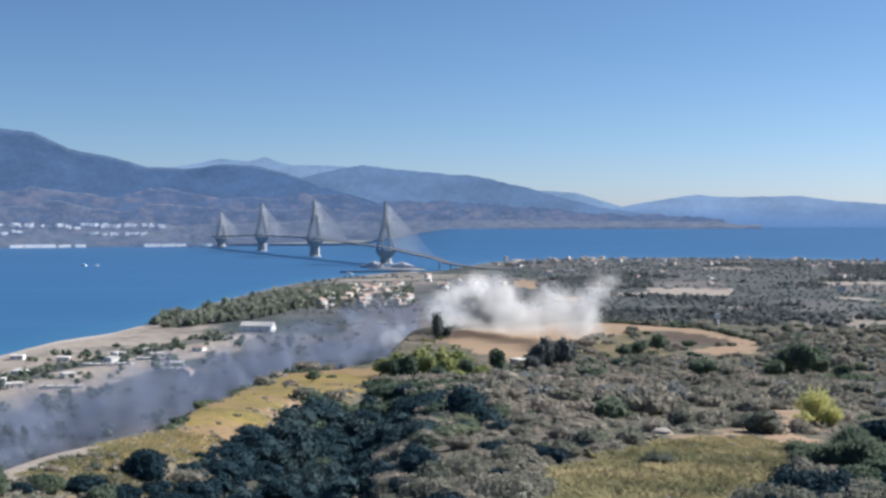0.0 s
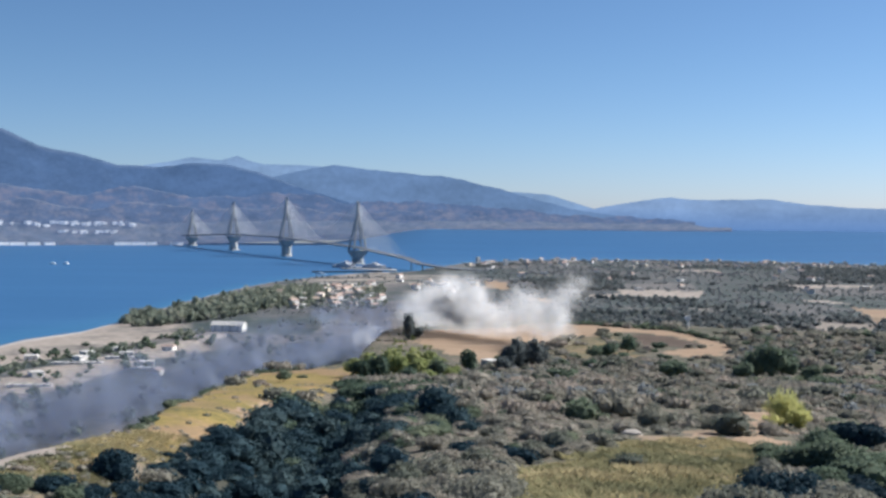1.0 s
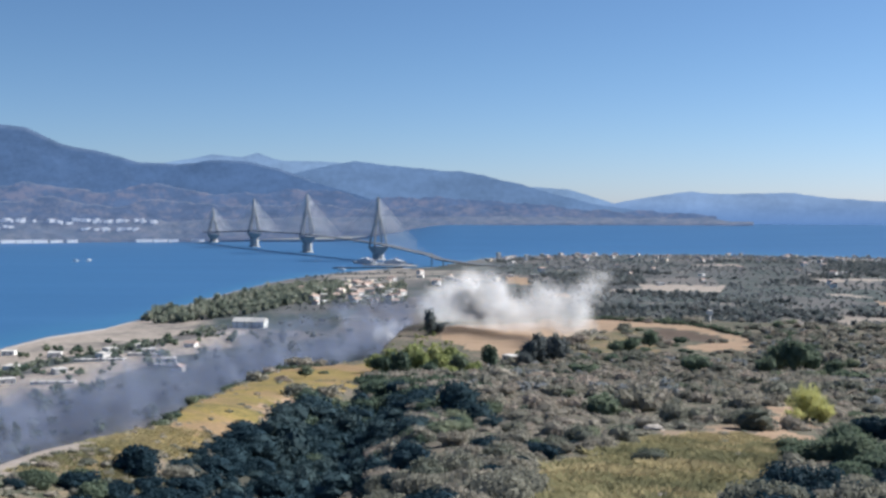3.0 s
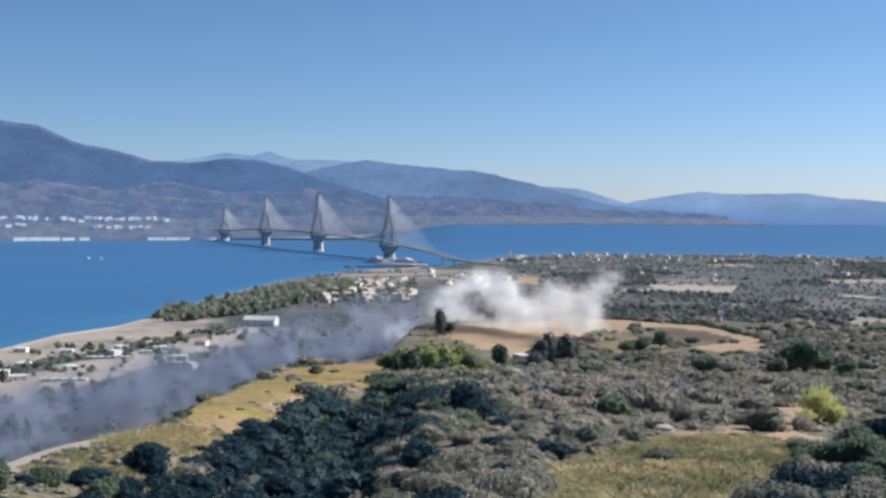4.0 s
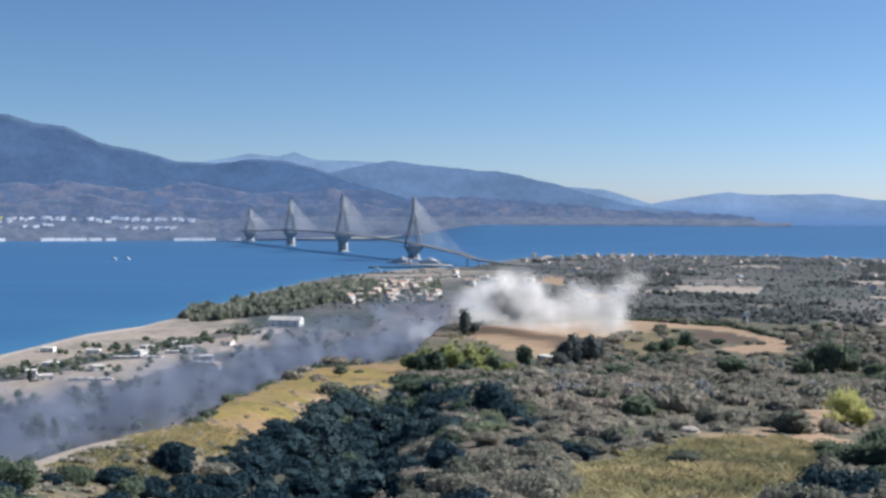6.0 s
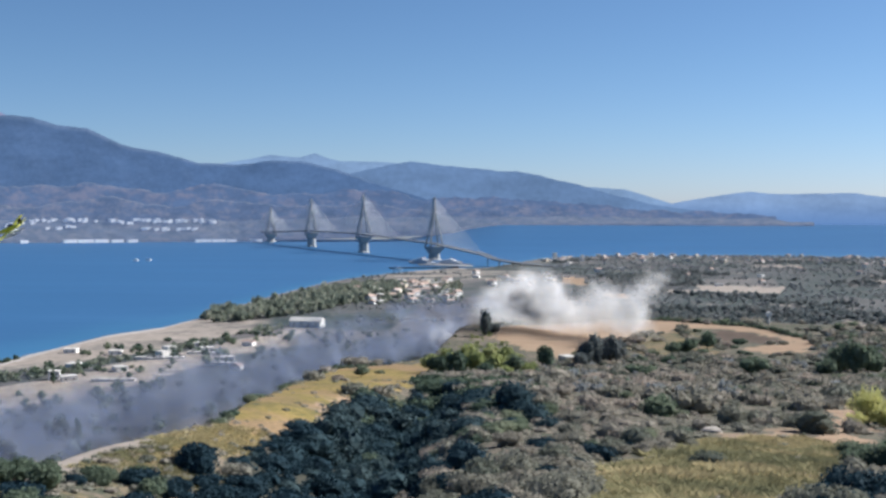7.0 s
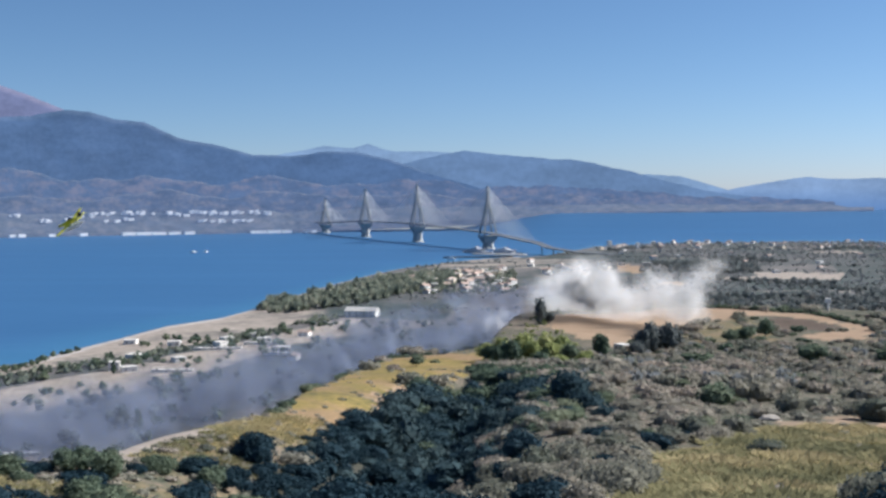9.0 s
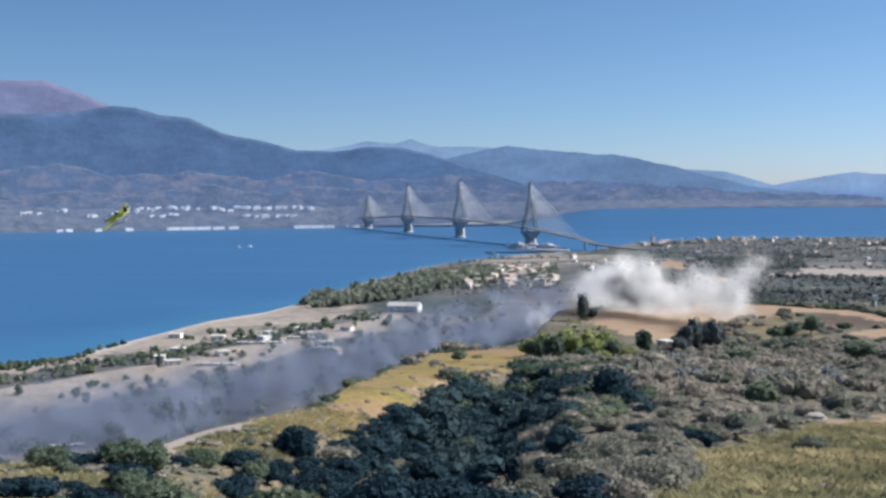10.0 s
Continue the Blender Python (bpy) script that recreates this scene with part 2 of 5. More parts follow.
# ---- building helpers ----
def mesh_object(name, verts, faces, material, parent=None, tint=None, label="", smooth=False):
    """One mesh object from numpy arrays; faces all have the same number of corners."""
    verts, faces = np.asarray(verts, dtype=np.float32), np.asarray(faces, dtype=np.int32)
    me = bpy.data.meshes.new(name)
    n, c = faces.shape
    me.vertices.add(len(verts))
    me.vertices.foreach_set("co", verts.ravel())
    me.loops.add(n * c)
    me.loops.foreach_set("vertex_index", faces.ravel())
    me.polygons.add(n)
    me.polygons.foreach_set("loop_start", np.arange(0, n * c, c, dtype=np.int32))
    me.polygons.foreach_set("use_smooth", np.full(n, smooth))
    if tint is not None:
        me.attributes.new("tint", "FLOAT", "POINT").data.foreach_set("value", np.asarray(tint, dtype=np.float32))
    me.materials.append(material)
    me.update(calc_edges=True)
    me.validate()
    ob = new(name, me)
    ob.parent = parent
    if label:
        tagged(ob, label)
    return ob


def part(name, bm, material, parent=None, label=""):
    """A bmesh as one mesh object under its thing."""
    bmesh.ops.recalc_face_normals(bm, faces=bm.faces)
    me = bpy.data.meshes.new(name)
    bm.to_mesh(me)
    bm.free()
    me.materials.append(material)
    ob = new(name, me)
    ob.parent = parent
    if label:
        tagged(ob, label)
    return ob


def box(bm, x0, x1, y0, y1, z0, z1, top=1.0):
    """A box in bm, its top face scaled by top."""
    cx, cy = (x0 + x1) / 2, (y0 + y1) / 2
    v = [bm.verts.new(p) for p in ((x0, y0, z0), (x1, y0, z0), (x1, y1, z0), (x0, y1, z0))]
    w = [bm.verts.new((cx + (x - cx) * top, cy + (y - cy) * top, z1)) for x, y in ((x0, y0), (x1, y0), (x1, y1), (x0, y1))]
    bm.faces.new(v[::-1])
    bm.faces.new(w)
    for i in range(4):
        j = (i + 1) % 4
        bm.faces.new((v[i], v[j], w[j], w[i]))
    return bm


def beam(bm, a, b, wa, wb=None, sides=4):
    """A tapered bar from a to b."""
    a, b = Vector(a), Vector(b)
    wb = wa if wb is None else wb
    way = (b - a).normalized()
    u = way.cross(Vector((0, 0, 1)) if abs(way.z) < 0.9 else Vector((1, 0, 0))).normalized()
    w = way.cross(u)
    rings = []
    for p, r in ((a, wa), (b, wb)):
        rings.append([bm.verts.new(p + (u * math.cos(t) + w * math.sin(t)) * r * 0.5) for t in [(i + 0.5) * 2 * math.pi / sides for i in range(sides)]])
    bm.faces.new(rings[0][::-1])
    bm.faces.new(rings[1])
    for i in range(sides):
        j = (i + 1) % sides
        bm.faces.new((rings[0][i], rings[0][j], rings[1][j], rings[1][i]))
    return bm


def loft(bm, rings):
    """Skins rings of points, all of one length, and closes both ends."""
    made = [[bm.verts.new(p) for p in ring] for ring in rings]
    n = len(made[0])
    for a, b in zip(made, made[1:]):
        for i in range(n):
            bm.faces.new((a[i], a[(i + 1) % n], b[(i + 1) % n], b[i]))
    bm.faces.new(made[0][::-1])
    bm.faces.new(made[-1])
    return bm


def smooth(a, b, x):
    t = np.clip((np.asarray(x, dtype=float) - a) / (b - a), 0, 1)
    return t * t * (3 - 2 * t)


def grain(x, y, scale, seed=0.0):
    """Cheap smooth noise on arrays, about -1 to 1."""
    x, y = np.asarray(x) / scale + seed * 7.3, np.asarray(y) / scale - seed * 3.1
    return (np.sin(x * 1.0 + 1.7 * np.sin(y * 0.83 + seed)) + np.sin(y * 1.13 + 1.3 * np.sin(x * 0.71 + 2 * seed))
            + 0.6 * np.sin(2.3 * x + 1.9 * y + seed) + 0.5 * np.sin(3.1 * y - 2.7 * x + 1.1)) / 3.1


# ---- the lie of the land ----
HILL = ((0, 60, 90, 150, 250, 400, 600, 680, 800, 950, 1100), (126.6, 113, 107, 98.6, 86.6, 69, 47.5, 43.5, 41, 40, 40))
RIDGE = ((-60, -27.7, -24, -20.3, -16.5, -13, -12.2, -10.5, -9, -7.5, -5, -3, -1.5, 0, 6, 12, 16, 24, 60), (110, 126, 136, 145, 170, 212, 240, 332, 470, 610, 620, 660, 880, 950, 965, 955, 950, 930, 900))
SHORE = ((-180, -60, -27.6, -26.2, -24.4, -22.1, -20.4, -18.1, -15.6, -13.6, -10.4, -6.9, -4.75, -2.3, 0, 2.6, 5.9, 13.8, 20.3, 60, 180),
         (900, 900, 976, 985, 1008, 1086, 1146, 1250, 1318, 1438, 1773, 2184, 2366, 2535, 2600, 3084, 3282, 3368, 3300, 3200, 3000))


def land(x, y):
    """Height of the ground at plan points (arrays)."""
    x, y = np.asarray(x, dtype=float), np.asarray(y, dtype=float)
    d, az = np.hypot(x, y), np.degrees(np.arctan2(x, y))
    shore = np.interp(az, *SHORE)
    plain_z = np.clip((shore - d) * 0.06, -7, 2.2) + np.clip((shore - d - 60) * 0.012, 0, 6) + 0.6 * grain(x, y, 60, 1.0) * (d < shore - 60)
    ridge = np.interp(az, *RIDGE)
    hill = np.interp(d, *HILL) + grain(x, y, 22, 2.0) * np.clip(d / 90, 0, 1.0) * 1.0 + 2.0 * grain(x, y, 70, 3.0) * smooth(80, 200, d) * (1 - smooth(500, 700, d))
    # a gully running away from the camera, its right bank in shade
    hill = hill - 12.0 * np.exp(-((x + 17) / np.where(x > -17, 9.5, 17.0)) ** 2) * smooth(62, 90, d) * (1 - smooth(330, 450, d))
    over = np.maximum(0, d - ridge)
    hill = hill - np.where(over > 0, 0.36 * over - 6 * (1 - np.exp(-over * 0.36 / 6)) * 0.9, 0)
    behind = np.abs(az) > 75
    hill = np.where(behind, np.maximum(hill, 126 - d * 0.06), hill)
    return np.maximum(plain_z, hill)


def spot(az, d, lift=0.0):
    """The point of the ground at a bearing (degrees right of north) and distance."""
    x, y = d * math.sin(radians(az)), d * math.cos(radians(az))
    return Vector((x, y, float(land(x, y)) + lift))


def inside(x, y, poly):
    """Which plan points lie in a polygon of (bearing, distance)."""
    pts = [(d * math.sin(radians(a)), d * math.cos(radians(a))) for a, d in poly]
    far_by = np.hypot(x, y)
    wander = np.minimum(far_by * 0.022, 9)
    x, y = x + wander * (0.7 * grain(x, y, 6, 41.0) + 0.5 * grain(x, y, 2.2, 42.0)), y + wander * 1.6 * (0.7 * grain(y, x, 7, 43.0) + 0.5 * grain(y, x, 2.5, 44.0))
    hit = np.zeros(np.shape(x), dtype=bool)
    for (x0, y0), (x1, y1) in zip(pts, pts[1:] + pts[:1]):
        if y0 != y1:
            hit ^= ((y0 > y) != (y1 > y)) & (x < (x1 - x0) * (y - y0) / (y1 - y0) + x0)
    return hit


FIELD = [(-0.2, 885), (1.5, 892), (4.5, 920), (5.6, 946), (7.2, 966), (9.4, 947), (12.1, 914), (14.2, 860), (15.3, 816), (14.9, 760), (14.4, 730), (11.8, 742), (12.1, 772), (13.9, 805), (14.0, 822),
         (13.2, 850), (12.0, 880), (9.8, 896), (8.2, 866), (6.9, 832), (6.0, 790), (5.2, 735), (4.2, 700), (3.2, 676), (1.8, 720), (0.2, 800)]
HOLLOW = [(10.2, 825), (12, 798), (13.8, 810), (13.9, 822), (13.1, 848), (11.9, 876), (10.4, 884)]
CLEARING = [(-21.4, 138), (-20.6, 153), (-18.2, 177), (-16.4, 192), (-16.1, 178), (-17.4, 156), (-19.2, 140)]
STRIP = [(-17.5, 168), (-16, 178), (-13, 210), (-10.5, 350), (-9, 470), (-7.5, 612), (-5, 625), (-2.7, 640), (-3.4, 480), (-5.5, 360), (-7.5, 300), (-9.6, 235), (-12.5, 178), (-15.5, 150)]
PATCH = [(3.2, 60), (4.4, 100), (6.2, 127), (8.3, 152), (10.2, 169), (12.1, 186), (14.1, 192), (16.7, 187), (16.0, 150), (15.4, 128), (15.2, 100), (14.5, 60), (8, 58)]
KNOLL = [(-18, 90), (-14, 108), (-12, 105), (-12.5, 88), (-16, 78)]
EARTH = [(15.0, 198), (15.7, 255), (16.3, 315), (17.2, 325), (17.7, 250), (17.6, 196), (16.8, 180), (15.3, 184)]
TRACK = [(9.3, 148), (11.3, 190), (13.8, 207), (15.3, 240), (15.7, 228), (14.1, 195), (11.9, 183), (10.1, 148)]


STRIPS = ((-32, -28, -20, -16, -12, -9.5), (730, 760, 850, 930, 1060, 1120))
GULLY = [(-11.5, 60), (-12.6, 105), (-13.3, 140), (-12.6, 158), (-11.3, 186), (-10.0, 212), (-8.5, 242), (-6.8, 276), (-5, 325), (-3.6, 400), (-2.2, 405), (-1.4, 330), (-0.5, 270), (-0.5, 174), (-1.6, 151), (-3.8, 122), (-5.5, 104), (-6.2, 80), (-6.8, 60)]


GROVE = [(15.2, 84), (16.4, 150), (17, 185), (24, 192), (24, 90), (19, 84)]


def cover(x, y):
    """Land cover weights at plan points: dry grass, ploughed field, sand, farmland, burnt ground, painted shade."""
    d, az = np.hypot(x, y), np.degrees(np.arctan2(x, y))
    shore = np.interp(az, *SHORE)
    ridge = np.interp(az, *RIDGE)
    flat = (d > ridge + 120) & (d < shore)
    field = inside(x, y, FIELD) * 1.0
    dry = np.maximum(inside(x, y, STRIP), inside(x, y, PATCH)) * 1.0
    dry = np.maximum(dry, inside(x, y, KNOLL) * 0.9)
    dry = np.maximum(dry, 0.4 * (smooth(-7, -11, az + 4 * grain(x, y, 9, 33.0)) * smooth(-170, -130, az) * (d < ridge + 30) * ~inside(x, y, GULLY)))
    dry = np.maximum(dry, 0.45 * inside(x, y, [(5.4, 735), (8, 705), (11, 722), (10.3, 815), (9.6, 888), (8.2, 862), (6.8, 826)]))
    to_shore = shore - d
    strip_d = np.interp(az, *STRIPS) + 16 * grain(x, y * 0.6, 38, 4.0) + 6 * grain(x, y, 13, 5.0)
    west = smooth(-8.6, -10.2, az + 0.7 * grain(x, y, 30, 6.0)) * (d > ridge + 60)
    beach = smooth(-9, -12, az) * west * smooth(118, 140, d - strip_d) * (to_shore > -40) * (0.62 + 0.3 * grain(x * 0.5, y * 1.3, 30, 8.0) + 0.4 * smooth(90, 20, to_shore))
    sand = np.maximum(beach, smooth(55, 30, to_shore + 8 * grain(x, y, 20, 4.5)) * (to_shore > -40))
    pale = west * smooth(78, 58, np.abs(d - strip_d)) * (0.85 + 0.35 * grain(x * 0.4, y * 1.5, 22, 7.0))
    sand = np.maximum(sand, pale)
    sand = np.maximum(sand, 0.85 * (inside(x, y, [(-30, 604), (-24, 606), (-24, 588), (-30, 586)]) | inside(x, y, CLEARING) | inside(x, y, [(18.6, 1290), (21.5, 1310), (21.5, 1400), (18.8, 1360)]) | inside(x, y, [(17, 2050), (21.5, 2100), (21.5, 2190), (17.4, 2130)])))
    for strip in ([(18.3, 1790), (20.3, 1750), (20.3, 1690), (18.3, 1730)], [(18.9, 1410), (20.3, 1390), (20.4, 1310), (19.2, 1330)], [(16.3, 1370), (17.3, 1350), (17.3, 1290), (16.4, 1300)],
                  [(8.4, 1790), (9.9, 1800), (9.9, 1725), (8.5, 1720)], [(9.6, 1780), (9.9, 1930), (13.9, 1900), (13.6, 1740)], [(7.1, 3240), (8.0, 3200), (8.0, 3080), (7.1, 3090)], [(12, 2620), (14.5, 2650), (14.5, 2560), (12.2, 2540)]):
        sand = np.maximum(sand, 0.75 * inside(x, y, strip))
    for a0, d0, a1, d1 in ((3.6, 1480, 12.5, 1560), (12.5, 1560, 22, 1470), (6.0, 2320, 15.5, 2260), (15.5, 2260, 22, 2330), (2.5, 2800, 21, 2860)):
        x0, y0, x1, y1 = d0 * math.sin(radians(a0)), d0 * math.cos(radians(a0)), d1 * math.sin(radians(a1)), d1 * math.cos(radians(a1))
        u = np.clip(((x - x0) * (x1 - x0) + (y - y0) * (y1 - y0)) / ((x1 - x0) ** 2 + (y1 - y0) ** 2), 0, 1)
        off = np.hypot(x - x0 - u * (x1 - x0), y - y0 - u * (y1 - y0)) + 9 * grain(x, y, 90, 63.0)
        sand = np.maximum(sand, 0.55 * (np.abs(off) < 7))
    spit = inside(x, y, [(-6.6, 1950), (-5.2, 2330), (-1.5, 2500), (2.2, 2300), (1.8, 1950), (-2, 2050)])
    sand = np.maximum(sand, spit * (0.45 + 0.5 * grain(x, y * 2, 60, 9.0)))
    field = np.maximum(field, np.maximum(inside(x, y, EARTH) * 1.0, inside(x, y, TRACK) * 0.6))
    field = np.maximum(field, inside(x, y, [(-8.9, 246), (-8.1, 296), (-7.0, 350), (-5.6, 365), (-5.4, 345), (-7, 284), (-8.3, 245)]) * 0.75)
    field = np.maximum(field, inside(x, y, [(-2.6, 1130), (-0.2, 1180), (3.6, 1290), (3.4, 1110), (0.5, 1040), (-2.4, 1010)]) * 0.9)
    field = np.maximum(field, inside(x, y, [(5.4, 1700), (6.7, 1680), (6.7, 1610), (5.4, 1630)]) * 0.7)
    field = np.maximum(field, (inside(x, y, [(20.5, 1640), (23, 1640), (23, 1380), (21.6, 1400)]) | inside(x, y, [(3.4, 2150), (4.6, 2100), (4.6, 1870), (3.4, 1900)])) * 0.7)
    burnt = inside(x, y, [(-21, 520), (-16, 560), (-10, 740), (-7, 820), (-5, 860), (-5, 760), (-7, 690), (-9, 560), (-13, 330), (-20, 330)]) * 0.8
    burnt = np.maximum(burnt, 0.9 * inside(x, y, [(-4, 1370), (-2.6, 1557), (0.1, 1612), (1, 1517), (-0.1, 1429), (-2.6, 1300)]))
    shingle = (az < -9) * smooth(24, 8, np.abs(to_shore - 24 + 8 * grain(x, y, 40, 4.7))) * 0.8
    # painted shade in gully and grove; on the near plain only a darker tone
    return dict(fallow=inside(x, y, HOLLOW) * 1.0, shingle=shingle, dry=dry, field=field, sand=sand, farm=flat * 1.0, burnt=burnt, shade_dark=np.maximum(inside(x, y, GULLY) * 1.0, np.maximum(inside(x, y, GROVE) * 0.8, 0.42 * (flat & (d < 1500) & (az > 4)))))


def polar_sheet(bearings, dists):
    a, d = np.meshgrid(np.radians(bearings), dists)
    x, y = (d * np.sin(a)).ravel(), (d * np.cos(a)).ravel()
    n, m = len(dists), len(bearings)
    i = (np.arange(n - 1)[:, None] * m + np.arange(m - 1)[None, :]).ravel()
    return x, y, np.stack([i, i + 1, i + m + 1, i + m], -1)


fan = np.concatenate([np.arange(-180, -32, 4.0), np.arange(-32, 28, 0.15), np.arange(28, 181, 4.0)])
fan[-1] = 180.0
reach = np.concatenate([[0.01, 2], np.geomspace(6, 60, 24), np.geomspace(62, 480, 130), 1 / np.linspace(1 / 484, 1 / 3500, 210), [3800, 4300, 4960]])
gx, gy, gf = polar_sheet(fan, reach)
ground = mesh_object("ground", np.stack([gx, gy, land(gx, gy)], -1), gf, M_GROUND, smooth=True)
tagged(ground, "scrub hillside falling to farmland, fields and a sandy shore", "ground", kind="structure")
for key, value in cover(gx, gy).items():
    ground.data.attributes.new(key, "FLOAT", "POINT").data.foreach_set("value", np.asarray(value, dtype=np.float32))

sea_reach = np.concatenate([np.geomspace(800, 3300, 40), np.arange(3350, 4971, 90)])
sx, sy, sf = polar_sheet(fan, sea_reach)
sd, saz = np.hypot(sx, sy), np.degrees(np.arctan2(sx, sy))
# the far sea is lifted up to 66 m to fit the camera's horizon
view_rise = smooth(-5, 1, saz) * (1 - smooth(35, 60, saz))
sz = 66 * np.clip((sd - 3400) / 1260, 0, 1) ** 1.3 * view_rise
sea = mesh_object("water", np.stack([sx, sy, sz], -1), sf, M_SEA, smooth=True)
tagged(sea, "calm deep blue strait with faint wind streaks", "sea", kind="structure")
sea.data.attributes.new("shallow", "FLOAT", "POINT").data.foreach_set("value", (0.3 * smooth(220, 0, sd - np.interp(saz, *SHORE))).astype(np.float32))


# ---- far shore and mountains ----
def far_land(name, material, near, far, foot, crest, label, rough, seed):
    """A belt of hills between two distances; foot and crest give its lower and upper slope of sight by bearing."""
    a = np.arange(crest[0][0], crest[0][-1] + 0.01, 0.07)
    foot_s, crest_s = np.interp(a, *foot), np.interp(a, *crest)
    crest_s = crest_s + rough * 0.00012 * (2.4 * grain(a, a * 0.3, 1.1, seed) + 0.8 * grain(a, a * 0.7, 0.35, seed + 1) + 0.25 * grain(a, a * 0.4, 0.13, seed + 2))
    rows = []
    for v in np.linspace(0, 1, 22):
        fold = 0.0
        for octave, (fa, fv, amp) in enumerate(((3.4, 0.9, 0.5), (1.3, 0.42, 0.3), (0.55, 0.2, 0.2))):
            fold = fold + amp * np.abs(grain(a + 0.8 * v, np.full_like(a, v * 2.0), fa * 0.8, seed + octave))
        r = near + (far - near) * (v + 0.25 * (fold - 0.3) * v * (1 - v) * 2)
        lift = (crest_s - foot_s) * 0.10 * grain(a * 1.3 + v, np.full_like(a, v * 3.0), 0.5, seed + 5) * v * (1 - v)
        rows.append((r, EYE + (foot_s + (crest_s - foot_s) * v + lift) * r))
    rows.append((np.full_like(a, far + 14), EYE + (foot_s - 0.004) * (far + 14)))
    r = np.stack([q[0] for q in rows])
    z = np.stack([q[1] for q in rows])
    z[0] -= 12
    aa = np.radians(a)[None, :]
    verts = np.stack([(r * np.sin(aa)).ravel(), (r * np.cos(aa)).ravel(), z.ravel()], -1)
    n, m = r.shape
    i = (np.arange(n - 1)[:, None] * m + np.arange(m - 1)[None, :]).ravel()
    ob = mesh_object(name, verts, np.stack([i, i + 1, i + m + 1, i + m], -1), material, smooth=True)
    return tagged(ob, label, "mountains", kind="structure")


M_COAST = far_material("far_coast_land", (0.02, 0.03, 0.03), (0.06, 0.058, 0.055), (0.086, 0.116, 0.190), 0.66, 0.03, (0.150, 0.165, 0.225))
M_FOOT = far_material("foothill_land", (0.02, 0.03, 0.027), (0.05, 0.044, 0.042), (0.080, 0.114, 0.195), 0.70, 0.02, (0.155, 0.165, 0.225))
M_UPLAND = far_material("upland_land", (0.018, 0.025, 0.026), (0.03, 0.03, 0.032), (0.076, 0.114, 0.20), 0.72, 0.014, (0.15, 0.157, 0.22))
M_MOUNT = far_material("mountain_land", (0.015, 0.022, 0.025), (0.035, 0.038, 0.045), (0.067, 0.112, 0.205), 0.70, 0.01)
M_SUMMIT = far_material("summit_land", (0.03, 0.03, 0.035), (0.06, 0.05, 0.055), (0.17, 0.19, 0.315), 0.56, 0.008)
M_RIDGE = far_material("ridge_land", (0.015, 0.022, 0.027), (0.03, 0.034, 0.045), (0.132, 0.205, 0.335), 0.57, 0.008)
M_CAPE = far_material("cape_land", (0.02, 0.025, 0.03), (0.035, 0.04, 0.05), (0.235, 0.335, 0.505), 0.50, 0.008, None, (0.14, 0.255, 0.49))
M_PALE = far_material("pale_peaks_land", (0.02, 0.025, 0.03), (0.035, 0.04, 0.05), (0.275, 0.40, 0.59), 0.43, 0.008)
FOOT = ((-34, -20, -12, -10.4, -2.3, 0.4, 3, 14, 15.2, 30), (-0.0262, -0.0258, -0.0258, -0.0228, -0.0185, -0.0162, -0.0130, -0.0130, -0.0128, -0.0128))
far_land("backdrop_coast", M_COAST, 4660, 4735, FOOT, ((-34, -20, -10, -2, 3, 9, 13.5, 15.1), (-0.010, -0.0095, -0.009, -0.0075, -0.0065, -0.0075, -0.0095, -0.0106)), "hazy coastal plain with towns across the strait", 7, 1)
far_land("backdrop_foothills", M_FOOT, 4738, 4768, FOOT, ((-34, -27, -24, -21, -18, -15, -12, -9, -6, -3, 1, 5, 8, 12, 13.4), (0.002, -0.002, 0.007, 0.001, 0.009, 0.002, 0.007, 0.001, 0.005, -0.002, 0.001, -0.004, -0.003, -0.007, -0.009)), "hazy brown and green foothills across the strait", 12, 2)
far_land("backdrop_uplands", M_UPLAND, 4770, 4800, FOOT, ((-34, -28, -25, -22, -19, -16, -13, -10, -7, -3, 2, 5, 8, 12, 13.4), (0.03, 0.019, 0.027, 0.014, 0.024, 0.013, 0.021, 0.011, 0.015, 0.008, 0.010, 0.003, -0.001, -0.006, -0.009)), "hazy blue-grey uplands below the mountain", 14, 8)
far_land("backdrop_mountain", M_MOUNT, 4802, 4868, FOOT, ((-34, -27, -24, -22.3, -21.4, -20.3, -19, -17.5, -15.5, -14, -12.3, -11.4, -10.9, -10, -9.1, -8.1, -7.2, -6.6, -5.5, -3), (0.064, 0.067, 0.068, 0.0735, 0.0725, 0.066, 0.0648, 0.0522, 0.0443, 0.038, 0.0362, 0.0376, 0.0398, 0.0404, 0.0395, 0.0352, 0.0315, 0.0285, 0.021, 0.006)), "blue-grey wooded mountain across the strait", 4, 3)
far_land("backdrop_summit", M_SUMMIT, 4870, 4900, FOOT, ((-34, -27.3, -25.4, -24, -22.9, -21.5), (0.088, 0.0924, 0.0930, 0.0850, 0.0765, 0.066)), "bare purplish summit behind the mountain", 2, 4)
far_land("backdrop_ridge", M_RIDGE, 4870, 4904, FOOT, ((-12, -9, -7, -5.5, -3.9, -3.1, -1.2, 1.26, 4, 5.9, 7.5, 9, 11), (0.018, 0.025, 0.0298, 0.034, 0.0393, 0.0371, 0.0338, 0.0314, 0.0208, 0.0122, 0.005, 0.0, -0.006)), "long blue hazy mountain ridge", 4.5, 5)
